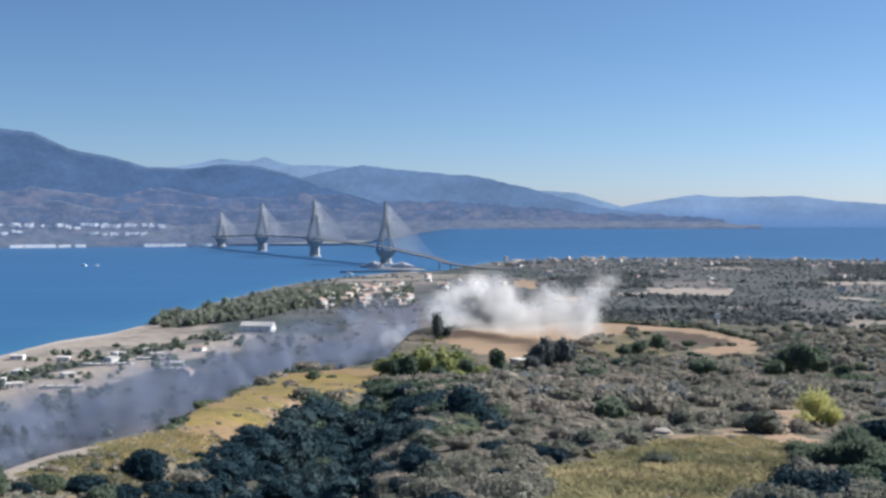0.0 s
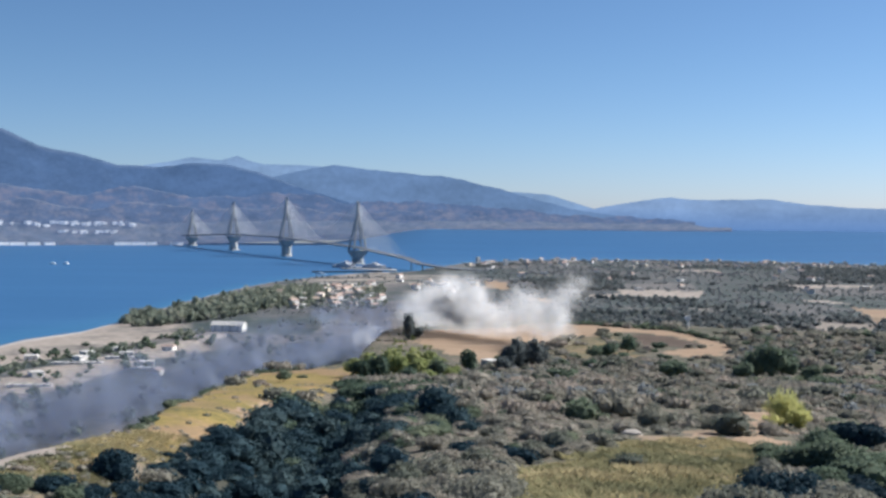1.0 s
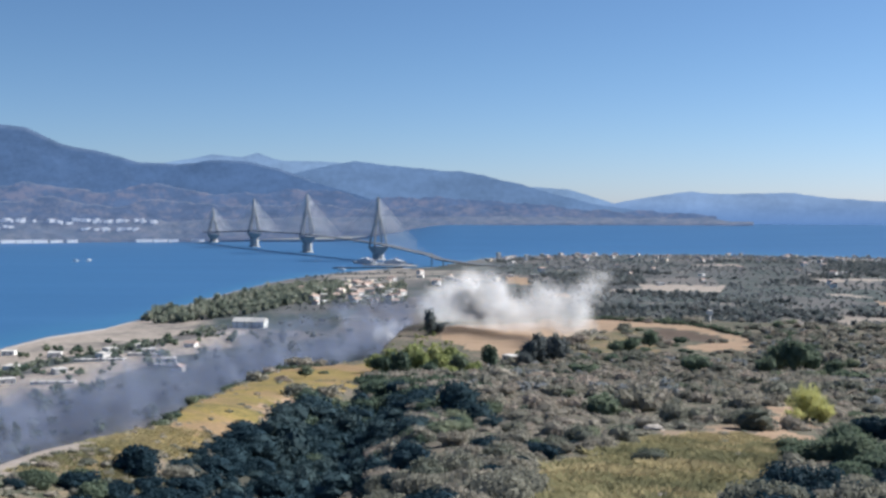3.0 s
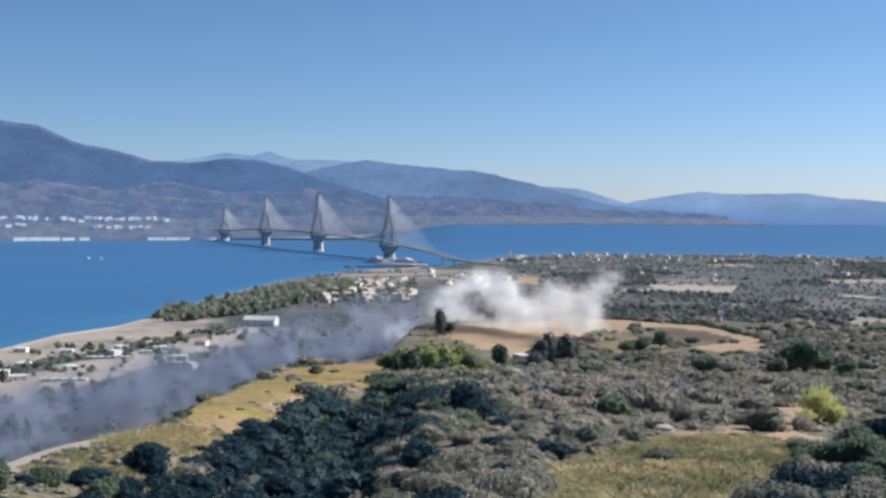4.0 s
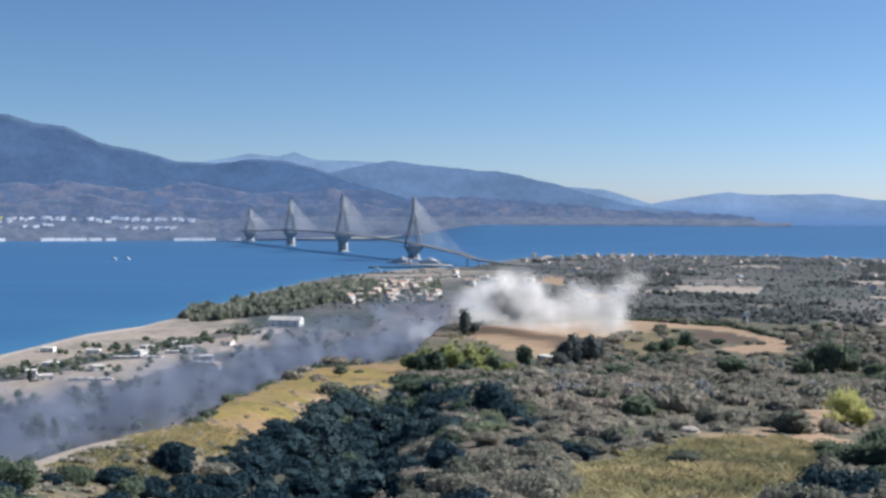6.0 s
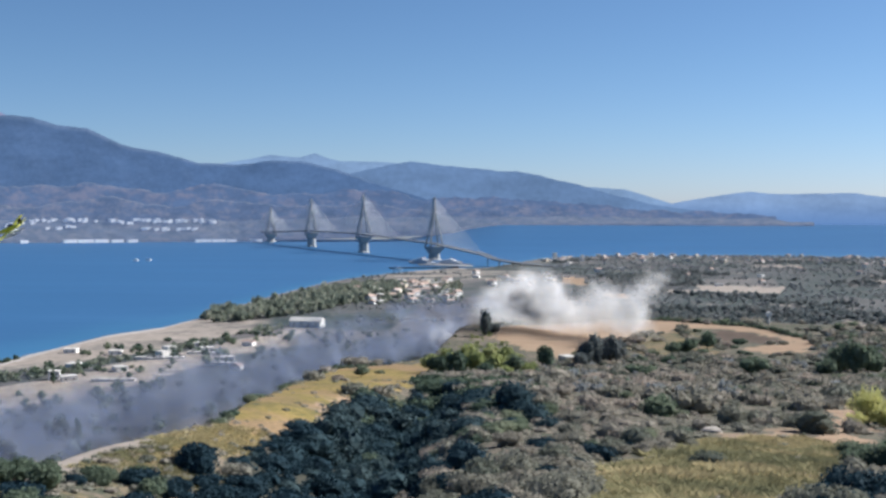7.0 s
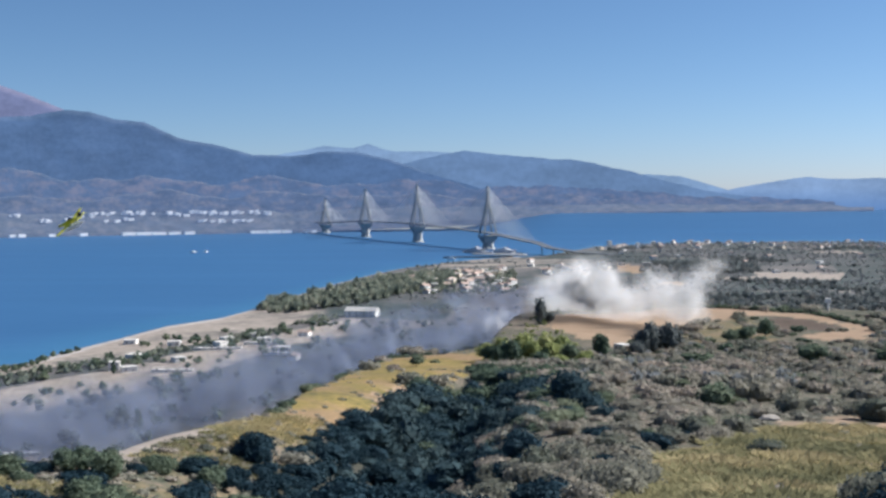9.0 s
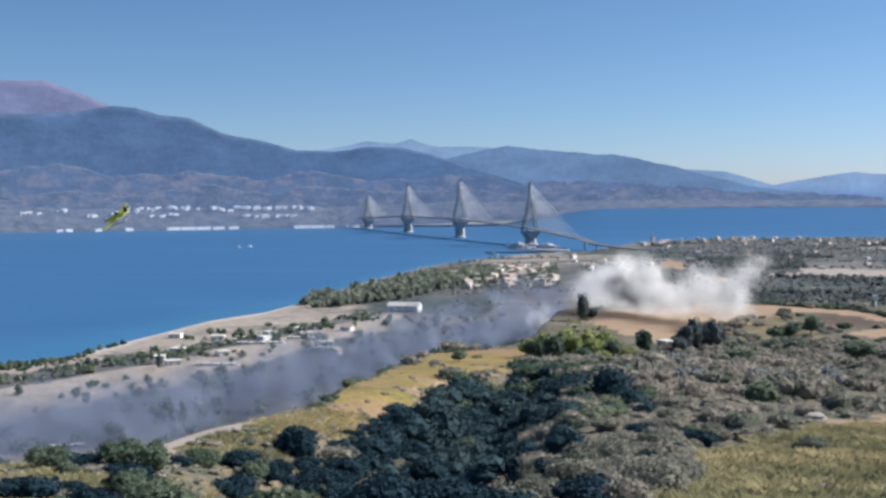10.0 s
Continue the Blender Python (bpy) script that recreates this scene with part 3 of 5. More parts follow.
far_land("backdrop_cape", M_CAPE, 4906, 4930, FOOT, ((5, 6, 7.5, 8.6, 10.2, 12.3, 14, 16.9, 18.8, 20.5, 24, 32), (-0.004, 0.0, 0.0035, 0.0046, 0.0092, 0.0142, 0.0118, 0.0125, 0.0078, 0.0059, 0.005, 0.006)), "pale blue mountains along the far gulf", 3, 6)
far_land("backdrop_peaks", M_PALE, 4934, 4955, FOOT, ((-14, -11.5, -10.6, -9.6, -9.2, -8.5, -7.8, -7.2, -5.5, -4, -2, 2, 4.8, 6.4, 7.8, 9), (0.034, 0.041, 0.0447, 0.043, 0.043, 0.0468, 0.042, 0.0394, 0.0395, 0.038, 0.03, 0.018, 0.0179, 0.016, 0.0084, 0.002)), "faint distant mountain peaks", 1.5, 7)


# ---- plants ----
ICO_V, ICO_F = [], []
_bm = bmesh.new()
bmesh.ops.create_icosphere(_bm, subdivisions=1, radius=1.0)
ICO_V = np.array([v.co[:] for v in _bm.verts])
ICO_F = np.array([[v.index for v in f.verts] for f in _bm.faces])
_bm.free()
rng = np.random.default_rng(5)


def crown_arrays(lumps, leaves, leaf, radii, base, ragged=0.25, cone=0.0):
    """A crown of overlapping leafy lumps: verts and triangles, its foot at height base."""
    radii = np.array(radii, dtype=float)
    verts, faces, count = [], [], 0
    cents, sizes = [], []
    for i in range(lumps):
        v = rng.normal(size=3)
        v /= np.linalg.norm(v)
        h = rng.uniform(0.1, 0.62) if lumps > 1 else 0.0
        c = v * h
        c[2] = c[2] * 0.8
        s = rng.uniform(0.42, 0.62) if lumps > 1 else 0.85
        if cone:
            c[2] = -0.75 + 1.5 * (i + 0.5) / lumps
            c[:2] *= 0.35
            s = cone * (1.05 - 0.85 * (i + 0.5) / lumps) + 0.15
        cents.append(c)
        sizes.append(s)
        w = ICO_V * s * (1 + ragged * rng.uniform(-1, 0.4, size=(len(ICO_V), 1))) * 0.86
        verts.append((c + w) * radii)
        faces.append(ICO_F + count)
        count += len(ICO_V)
    cents, sizes = np.array(cents), np.array(sizes)
    pick = rng.integers(0, lumps, leaves)
    v = rng.normal(size=(leaves, 3))
    v[:, 2] = np.where(v[:, 2] < -0.5, -v[:, 2], v[:, 2])
    v /= np.linalg.norm(v, axis=1)[:, None]
    p = (cents[pick] + v * sizes[pick][:, None] * rng.uniform(0.78, 1.12, (leaves, 1))) * radii
    face = v + rng.normal(size=(leaves, 3)) * 0.7
    e1 = np.cross(face, rng.normal(size=(leaves, 3)))
    e1 /= np.linalg.norm(e1, axis=1)[:, None]
    e2 = np.cross(face, e1)
    e2 /= np.linalg.norm(e2, axis=1)[:, None] + 1e-6
    s = leaf * rng.uniform(0.6, 1.4, (leaves, 1))
    tri = np.stack([p - e1 * s * 0.5 - e2 * s * 0.3, p + e1 * s * 0.5 - e2 * s * 0.3, p + e2 * s * 0.6], 1).reshape(-1, 3)
    verts.append(tri)
    faces.append(np.arange(leaves * 3).reshape(-1, 3) + count)
    out = np.concatenate(verts)
    out[:, 2] += base - out[:, 2].min()
    return out, np.concatenate(faces)


def scatter(name, kinds, places, sizes, material, label, category, tints=None, squash=(0.75, 1.15)):
    """Many plants joined into one object: kinds are crown arrays, places an (n, 3) array."""
    vs, fs, ts, count = [], [], [], 0
    for i, (p, s) in enumerate(zip(places, sizes)):
        v, f = kinds[i % len(kinds)]
        a = rng.uniform(0, 2 * math.pi)
        c, q = math.cos(a), math.sin(a)
        k = rng.uniform(*squash)
        w = np.stack([(v[:, 0] * c - v[:, 1] * q) * s, (v[:, 0] * q + v[:, 1] * c) * s, v[:, 2] * s * k], -1) + p
        vs.append(w)
        fs.append(f + count)
        ts.append(np.full(len(w), rng.uniform(0, 1) if tints is None else tints[i]))
        count += len(w)
    ob = mesh_object(name, np.concatenate(vs), np.concatenate(fs), material, tint=np.concatenate(ts))
    return tagged(ob, label, category, kind="stuff")


def random_sector(n, a0, a1, d0, d1):
    a = rng.uniform(a0, a1, n)
    d = np.sqrt(rng.uniform(d0 * d0, d1 * d1, n))
    return a, d, d * np.sin(np.radians(a)), d * np.cos(np.radians(a))


def grounded(x, y, sink=0.0):
    return np.stack([x, y, land(x, y) - sink], -1)


def thin(x, y, gap):
    """Keeps points that stand at least gap apart, coarsely, by a grid."""
    _, keep = np.unique(np.stack([np.floor(x / gap), np.floor(y / gap)]), axis=1, return_index=True)
    return np.sort(keep)


BARE = [FIELD, EARTH, TRACK, HOLLOW, CLEARING]


def bare(x, y):
    hit = np.zeros(np.shape(x), dtype=bool)
    for poly in BARE:
        hit |= inside(x, y, poly)
    return hit


# shrubs near the camera, one by one
def shrub_kind(material, label, lumps, leaves, leaf, radii):
    root = new("shrub")
    tagged(root, label, "shrub", "shrubs on the hillside")
    v, f = crown_arrays(lumps, leaves, leaf, radii, -0.25)
    mesh_object("crown", v, f, material, root, tint=np.full(len(v), rng.uniform(0.15, 0.8)))
    bm = bmesh.new()
    for i in range(3):
        t = i * 2.1 + rng.uniform(0, 1)
        beam(bm, (0, 0, -0.6), (0.5 * math.cos(t), 0.5 * math.sin(t), 0.45), 0.22, 0.1, 5)
    part("trunk", bm, M_BARK, root)
    return root


shrub_kinds = []
for mat_, text in ((M_SCRUB, "grey-green rounded maquis shrub on the dry hillside"), (M_SCRUB, "olive-green evergreen shrub on the dry hillside"), (M_SCRUB, "brownish dry shrub on the hillside"), (M_OAK_SHADE, "dense evergreen shrub on the slope, leaves darkened for shade"), (M_SCRUB, "low spreading grey-green bush on the slope"), (M_OAK_SHADE, "dense evergreen shrub on the slope, leaves darkened for shade"), (M_SCRUB, "grey-green rounded maquis shrub on the dry hillside"), (M_SCRUB, "brownish dry shrub on the hillside"), (M_DARK, "dark olive-green shrub on the grassy slope"), (M_DARK, "dark olive-green shrub on the grassy slope")):
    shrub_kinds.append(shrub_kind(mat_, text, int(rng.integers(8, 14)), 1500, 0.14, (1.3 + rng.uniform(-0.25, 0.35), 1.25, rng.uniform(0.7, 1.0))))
a, d, x, y = random_sector(1500, -31, 25, 64, 150)
keep = thin(x, y, 3.6)
a, d, x, y = a[keep], d[keep], x[keep], y[keep]
open_ground = inside(x, y, PATCH) | inside(x, y, KNOLL) | inside(x, y, STRIP)
keep = (~bare(x, y)) & (~open_ground | ((rng.uniform(size=len(x)) < 0.05) & (d > 112))) & (d < np.interp(a, *RIDGE) + np.where(a < -11.5, -9, 8)) & ((a > -10) | (rng.uniform(size=len(x)) < 0.85))
x, y = x[keep], y[keep]
order = np.argsort(rng.uniform(size=len(x)) - 0.6 * inside(x, y, GULLY))[:300]
for i in order:
    in_gully = bool(inside(x[i:i + 1], y[i:i + 1], GULLY)[0])
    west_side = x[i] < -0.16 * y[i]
    # share of shade-toned shrubs outside the gully
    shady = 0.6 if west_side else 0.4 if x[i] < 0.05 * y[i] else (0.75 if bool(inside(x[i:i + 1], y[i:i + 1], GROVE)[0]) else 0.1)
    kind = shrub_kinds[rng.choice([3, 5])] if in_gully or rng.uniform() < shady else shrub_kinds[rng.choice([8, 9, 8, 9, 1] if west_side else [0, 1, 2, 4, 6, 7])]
    s = rng.uniform(1.5, 2.3) if in_gully else rng.uniform(0.9, 2.3)
    m = pose(x[i], y[i], float(land(x[i], y[i])) - 0.1, 0, 0, rng.uniform(0, 360))
    c = copy_thing(kind, m)
    c.scale = (s, s, s * rng.uniform(0.75, 1.1))
for kind in shrub_kinds:
    for ob in (*kind.children, kind):
        bpy.data.objects.remove(ob)

# scrub further down the slope
mid_kinds = [crown_arrays(int(rng.integers(4, 7)), 200, 0.21, (1.25, 1.2, rng.uniform(0.65, 0.95)), -0.2) for _ in range(10)]
fine_kinds = [crown_arrays(int(rng.integers(6, 11)), 760, 0.105, (1.25, 1.2, rng.uniform(0.6, 0.85)), -0.2) for _ in range(10)]
a, d, x, y = random_sector(16000, -31, 25, 95, 1000)
keep = thin(x, y, 4.9)
a, d, x, y = a[keep], d[keep], x[keep], y[keep]
keep = rng.uniform(size=len(x)) < np.interp(d, (150, 300, 600), (0.9, 0.42, 0.30)) + 0.6 * inside(x, y, GULLY)
a, d, x, y = a[keep], d[keep], x[keep], y[keep]
open_ground = inside(x, y, PATCH) | inside(x, y, KNOLL) | inside(x, y, STRIP)
dens = np.where(open_ground, 0.05, 0.8 - 0.22 * smooth(230, 320, d) * (a > 0) + (0.35 + 0.3 * smooth(230, 320, d)) * grain(x, y, 40, 6.0)) * np.where((a < -9) & ~inside(x, y, GULLY), 0.75, 1.0) + 0.5 * inside(x, y, GULLY)
keep = (~bare(x, y)) & (rng.uniform(size=len(x)) < dens) & (d < np.interp(a, *RIDGE) + np.where(a < -8, -14, 40)) & ((a > 1.5) | (a < -4) | (d < 500)) & ((d > 150) | inside(x, y, GULLY) | (rng.uniform(size=len(x)) < 0.25))
x, y, d = x[keep], y[keep], d[keep]
sizes = rng.uniform(1.5, 3.4, len(x)) * np.interp(d, (90, 260), (0.62, 1.0)) * np.where(x < -0.2 * y, 0.62, 1.0) * (1.0 + 0.6 * smooth(180, 500, d)) * np.where(rng.uniform(size=len(x)) < 0.15, 1.5, 1.0)
fringe = inside(x, y, [(-5.5, 104), (-3.8, 122), (-0.5, 178), (-0.5, 290), (1.2, 310), (2.6, 225), (2.8, 150), (1.5, 105), (-4, 85)])
# scrub that gets the leaves with shade in their colour
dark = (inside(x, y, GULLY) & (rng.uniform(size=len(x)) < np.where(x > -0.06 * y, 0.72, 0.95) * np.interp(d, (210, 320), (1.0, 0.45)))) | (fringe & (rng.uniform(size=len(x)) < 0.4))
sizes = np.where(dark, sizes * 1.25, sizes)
tints = np.clip(0.56 + 0.1 * smooth(180, 300, d) + 0.35 * grain(x, y, 60, 8.0) + rng.normal(0, 0.27, len(x)), 0, 1)
green = (rng.uniform(size=len(x)) < 0.15 + 0.25 * grain(x, y, 30, 27.0)) | inside(x, y, GULLY) | (fringe & (rng.uniform(size=len(x)) < 0.5))
tints = np.where(inside(x, y, GULLY) & ~dark, tints * 0.45, tints)
for pick, kinds, mat_, text in ((~dark & ~green & (d < 230), fine_kinds, M_SCRUB, "grey-green and brownish maquis scrub covering the hillside"), (~dark & ~green & (d >= 230), mid_kinds, M_SCRUB, "grey-green and brownish maquis scrub further down the hillside"),
                                (~dark & green & (d < 230), fine_kinds, M_DARK, "olive-green evergreen scrub on the hillside"), (~dark & green & (d >= 230), mid_kinds, M_DARK, "olive-green evergreen scrub further down the hillside")):
    scatter("hillside_scrub", kinds, grounded(x, y, 0.3)[pick], sizes[pick], mat_, text, "scrub", tints[pick])
lower_kinds = [crown_arrays(int(rng.integers(3, 5)), 74, 0.40, (1.25, 1.2, rng.uniform(0.65, 0.95)), -0.2) for _ in range(10)]
a2, d2, x2, y2 = random_sector(15000, 1.2, 25, 290, 940)
keep = thin(x2, y2, 6.5)
a2, d2, x2, y2 = a2[keep], d2[keep], x2[keep], y2[keep]
keep = ~bare(x2, y2) & ~inside(x2, y2, STRIP) & (d2 < np.interp(a2, (1.2, 4, 6, 10, 12, 14.5, 16), (560, 640, 700, 700, 700, 690, 900))) & (rng.uniform(size=len(x2)) < 0.62 + 0.45 * grain(x2, y2, 34, 19.0))
x2, y2 = x2[keep], y2[keep]
tint2 = np.clip(0.60 + 0.4 * grain(x2, y2, 48, 18.0) + rng.normal(0, 0.22, len(x2)), 0, 1)
blue = rng.uniform(size=len(x2)) < 0.22
for pick, mat_, text in ((~blue, M_SCRUB, "dense olive and brownish scrub on the lower hillside"), (blue, M_OLIVE_HAZE, "wild olive scrub on the lower hillside, haze blue in its leaves")):
    scatter("lower_scrub", lower_kinds, grounded(x2, y2, 0.4)[pick], rng.uniform(1.6, 3.4, int(pick.sum())), mat_, text, "scrub", tint2[pick] * (0.5 if mat_ is M_OLIVE_HAZE else 1.0))
scatter("bank_scrub", fine_kinds, grounded(x, y, 0.3)[dark], sizes[dark] * 1.15, M_OAK_SHADE, "dense evergreen scrub on the shaded bank, leaves darkened for shade", "scrub", tints[dark])

a, d, x, y = random_sector(9600, -16.5, 1.8, 72, 410)
keep = inside(x, y, GULLY)
a, d, x, y = a[keep], d[keep], x[keep], y[keep]
keep = thin(x, y, 4.0)
x, y = x[keep], y[keep]
pale = rng.uniform(size=len(x)) < 0.06 + 0.22 * grain(x, y, 11, 81.0) + 0.32 * (x > -0.06 * y)
scatter("gully_bushes", fine_kinds, grounded(x, y, 0.2)[pale], rng.uniform(1.5, 2.7, int(pale.sum())), M_SCRUB, "paler green bushes among the dark thicket", "scrub", rng.uniform(0.5, 1.0, int(pale.sum())))
x, y = x[~pale], y[~pale]
upper = rng.uniform(size=len(x)) < np.interp(np.hypot(x, y), (220, 330), (0.0, 0.6))
scatter("upper_gully_scrub", mid_kinds, grounded(x, y, 0.3)[upper], rng.uniform(1.0, 2.4, int(upper.sum())), M_DARK, "dark olive-green scrub at the head of the gully", "scrub", rng.uniform(0.0, 0.5, int(upper.sum())))
x, y = x[~upper], y[~upper]
scatter("gully_scrub", mid_kinds, grounded(x, y, 0.3), rng.uniform(1.0, 2.4, len(x)), M_OAK_SHADE, "evergreen thicket filling the gully, leaves darkened for shade", "scrub", np.clip(rng.normal(0.45, 0.24, len(x)), 0, 1))
a, d, x, y = random_sector(1500, -4, 2, 300, 520)
keep = inside(x, y, [(-3.8, 400), (-3.2, 520), (1.5, 520), (0.5, 310), (-1.2, 335), (-2.2, 405)])
x, y = x[keep], y[keep]
scatter("slope_bushes", lower_kinds, grounded(x, y, 0.3), rng.uniform(1.2, 2.6, len(x)), M_DARK, "dark olive-green bushes above the shaded gully", "scrub", rng.uniform(0.0, 0.7, len(x)))
a = rng.uniform(-14.5, -2.8, 260)
d = np.interp(a, *RIDGE) + rng.normal(6, 3, 260)
x, y = d * np.sin(np.radians(a)), d * np.cos(np.radians(a))
keep = grain(x, y, 14, 51.0) > 0.05
x, y = x[keep], y[keep]
scatter("ridge_scrub", mid_kinds, grounded(x, y, 0.2), rng.uniform(0.7, 2.0, len(x)), M_DARK, "dark low shrubs along the grassy ridge", "scrub")

# low garrigue between the shrubs
low_kinds = [crown_arrays(1, 24, 0.34, (1.2, 1.2, 0.55), -0.1) for _ in range(8)]
a, d, x, y = random_sector(46000, -31, 25, 66, 480)
keep = (~bare(x, y)) & ~inside(x, y, GULLY) & ~inside(x, y, GROVE) & (d < np.interp(a, *RIDGE) + 10) & (rng.uniform(size=len(x)) < np.clip(200 / d, 0.12, 1.0) * 0.26 + 0.04 + 0.45 * (a < -9) * (d < 230))
open_ground = inside(x, y, PATCH) | inside(x, y, KNOLL) | inside(x, y, STRIP)
keep &= ~open_ground | (rng.uniform(size=len(x)) < 0.07)
x, y, d = x[keep], y[keep], d[keep]
scatter("low_garrigue", low_kinds, grounded(x, y, 0.15), rng.uniform(0.35, 0.9, len(x)) * (1 + 0.5 * smooth(150, 400, d)), M_SCRUB, "low brownish garrigue and dry weeds between the shrubs", "undergrowth", np.clip(0.66 + 0.3 * grain(x, y, 25, 31.0) + rng.normal(0, 0.24, len(x)), 0, 1))

# the dark hedge along the far side of the field
u = rng.uniform(0, 1, 420)
a = -0.2 + 15.2 * u
d = np.interp(a, (-0.2, 1.5, 4.5, 5.6, 7.2, 9.4, 12.1, 14.2, 15.3), (892, 899, 927, 953, 973, 954, 921, 867, 823)) + rng.normal(0, 2.5, 420)
x, y = d * np.sin(np.radians(a)), d * np.cos(np.radians(a))
scatter("field_hedge", low_kinds, grounded(x, y, 0.2), rng.uniform(1.2, 2.4, 420), M_DARK, "dark reddish hedge along the ploughed field", "hedge", rng.uniform(0.5, 1, 420), (1.0, 2.2))

# trees and hedges on the coastal plain
far_kinds = [crown_arrays(1 + i % 2, 18, 0.8, (1.1, 1.1, 1.0), 0.0) for i in range(8)]
a, d, x, y = random_sector(42000, -30, 25, 1000, 3330)
shore = np.interp(a, *SHORE)
dens = 0.17 + 0.42 * grain(x, y, 130, 9.0) + 0.60 * grain(x * 0.45, y * 1.5, 40, 10.0)
dens = np.where(a > 3, dens + 0.2, dens - 0.22)
cov = cover(x, y)
keep = (d < shore - 35) & (d > np.interp(a, *RIDGE) + 130) & (rng.uniform(size=len(x)) < dens) & (cov["field"] < 0.4) & (cov["sand"] < 0.5)
x, y = x[keep], y[keep]
keep = thin(x, y, 5.0)
x, y = x[keep], y[keep]
scatter("plain_trees", far_kinds, grounded(x, y, 0.4), rng.uniform(0.9, 3.2, len(x)), M_OLIVE_HAZE, "olive groves and hedgerow trees on the coastal plain", "trees", np.clip(0.38 + 0.35 * grain(x, y, 150, 12.0) + rng.normal(0, 0.15, len(x)), 0, 1))

# darker woods and thickets between the fields of the plain
a, d, x, y = random_sector(19000, 3, 24, 1000, 2850)
wooded = ((a > 5.8) & (a < 10) & (d > 1880) & (d < 2170)) | ((a > 18.2) & (d > 2230) & (d < 2820)) | ((d < 1480) & (a > 4) & (grain(x * 1.4, y, 40, 71.0) > -0.4)) | (grain(x * 1.2, y * 0.8, 90, 72.0) > 0.52)
cov = cover(x, y)
keep = wooded & (cov["field"] < 0.4) & (cov["sand"] < 0.4) & (d > np.interp(a, *RIDGE) + 70) & (rng.uniform(size=len(x)) < np.where(d < 1480, 0.95, 0.6))
x, y = x[keep], y[keep]
keep = thin(x, y, 7)
x, y = x[keep], y[keep]
scatter("dark_thickets", far_kinds, grounded(x, y, 0.4), rng.uniform(1.6, 4.8, len(x)), M_THICKET_HAZE, "thickets and hedges between the fields, lightened and blued for haze", "trees", np.clip(rng.normal(0.45, 0.3, len(x)), 0, 1))

# the pine wood behind the beach
a, d, x, y = random_sector(9000, -14.2, -4.5, 1220, 2000)
inner = np.interp(a, (-14.2, -12, -9, -6.5, -4.5), (1330, 1310, 1350, 1520, 1650))
outer = np.interp(a, *SHORE) - 45
outer = np.minimum(outer, np.interp(a, (-14.2, -10, -7, -4.5), (1420, 1620, 1850, 1900)))
keep = (d > inner) & (d < outer)
x, y = x[keep], y[keep]
keep = thin(x, y, 8.5)
x, y = x[keep], y[keep]
keep = grain(x, y, 28, 95.0) > -0.35
x, y = x[keep], y[keep]
scatter("pine_wood", far_kinds, grounded(x, y, 0.4), rng.uniform(2.6, 5.6, len(x)), M_PINE, "dark pine wood behind the beach", "wood", squash=(1.1, 1.7))

# garden trees round the village houses
a, d, x, y = random_sector(420, -6.6, -1.4, 1480, 1950)
scatter("garden_trees", far_kinds, grounded(x, y, 0.4), rng.uniform(2.0, 4.2, len(x)), M_PINE, "garden trees between the village houses", "trees")

# the hedge and tree band behind the beach
a, d, x, y = random_sector(9000, -29, -10, 700, 1400)
behind = d - np.interp(a, *STRIPS) - 16 * grain(x, y * 0.6, 38, 4.0)
keep = (behind > 76) & (behind < 128) & (grain(x * 1.2, y * 2, 30, 16.0) > -0.15) & (rng.uniform(size=len(x)) < 0.75)
x, y = x[keep], y[keep]
keep = thin(x, y, 6)
x, y = x[keep], y[keep]
scatter("beach_hedge", far_kinds, grounded(x, y, 0.4), rng.uniform(1.2, 3.4, len(x)), M_PINE, "hedges and small trees behind the beach", "hedge")

a, d, x, y = random_sector(2600, -30, -21.6, 860, 1090)
to_sea = np.interp(a, *SHORE) - d
keep = (to_sea > 14) & (to_sea < 20 + 11 * (-21.6 - a)) & (grain(x, y, 16, 17.0) > -0.25)
x, y = x[keep], y[keep]
keep = thin(x, y, 5)
x, y = x[keep], y[keep]
scatter("shore_greenery", far_kinds, grounded(x, y, 0.4), rng.uniform(1.2, 3.0, len(x)), M_DARK, "low dark green trees close to the water", "trees")

# valley trees in the smoke
a, d, x, y = random_sector(2600, -29, -2, 360, 1150)
keep = (d > np.interp(a, *RIDGE) + 150) & (d < np.interp(a, *SHORE) - 120) & (rng.uniform(size=len(x)) < 0.15 + 0.35 * grain(x * 1.5, y * 3, 60, 14.0))
x, y = x[keep], y[keep]
scatter("valley_trees", far_kinds, grounded(x, y, 0.4), rng.uniform(2.0, 4.4, len(x)), M_DARK, "scattered dark trees and hedges in the smoky valley", "trees")

# dry grass tufts
def tuft(n):
    t = rng.uniform(0, 2 * math.pi, n)
    r = rng.uniform(0, 0.35, n)
    p = np.stack([r * np.cos(t), r * np.sin(t), np.zeros(n)], -1)
    lean = np.stack([np.cos(t), np.sin(t), np.zeros(n)], -1) * rng.uniform(0.3, 0.8, (n, 1))
    side = np.stack([-np.sin(t), np.cos(t), np.zeros(n)], -1) * 0.10
    top = p + lean + np.array([0, 0, 1]) * rng.uniform(0.15, 0.4, (n, 1))
    return np.stack([p - side, p + side, top], 1).reshape(-1, 3), np.arange(n * 3).reshape(-1, 3)


a, d, x, y = random_sector(42000, -30, 18, 74, 210)
keep = ~inside(x, y, CLEARING) & (inside(x, y, STRIP) | inside(x, y, PATCH) | inside(x, y, KNOLL) | ((a < -8) & (d < np.interp(a, *RIDGE) + 5) & ~inside(x, y, GULLY) & (grain(x, y, 8, 61.0) > 0.0)))
x, y = x[keep], y[keep]
a, d, x2, y2 = random_sector(26000, 2.5, 17, 66, 194)
keep = inside(x2, y2, PATCH)
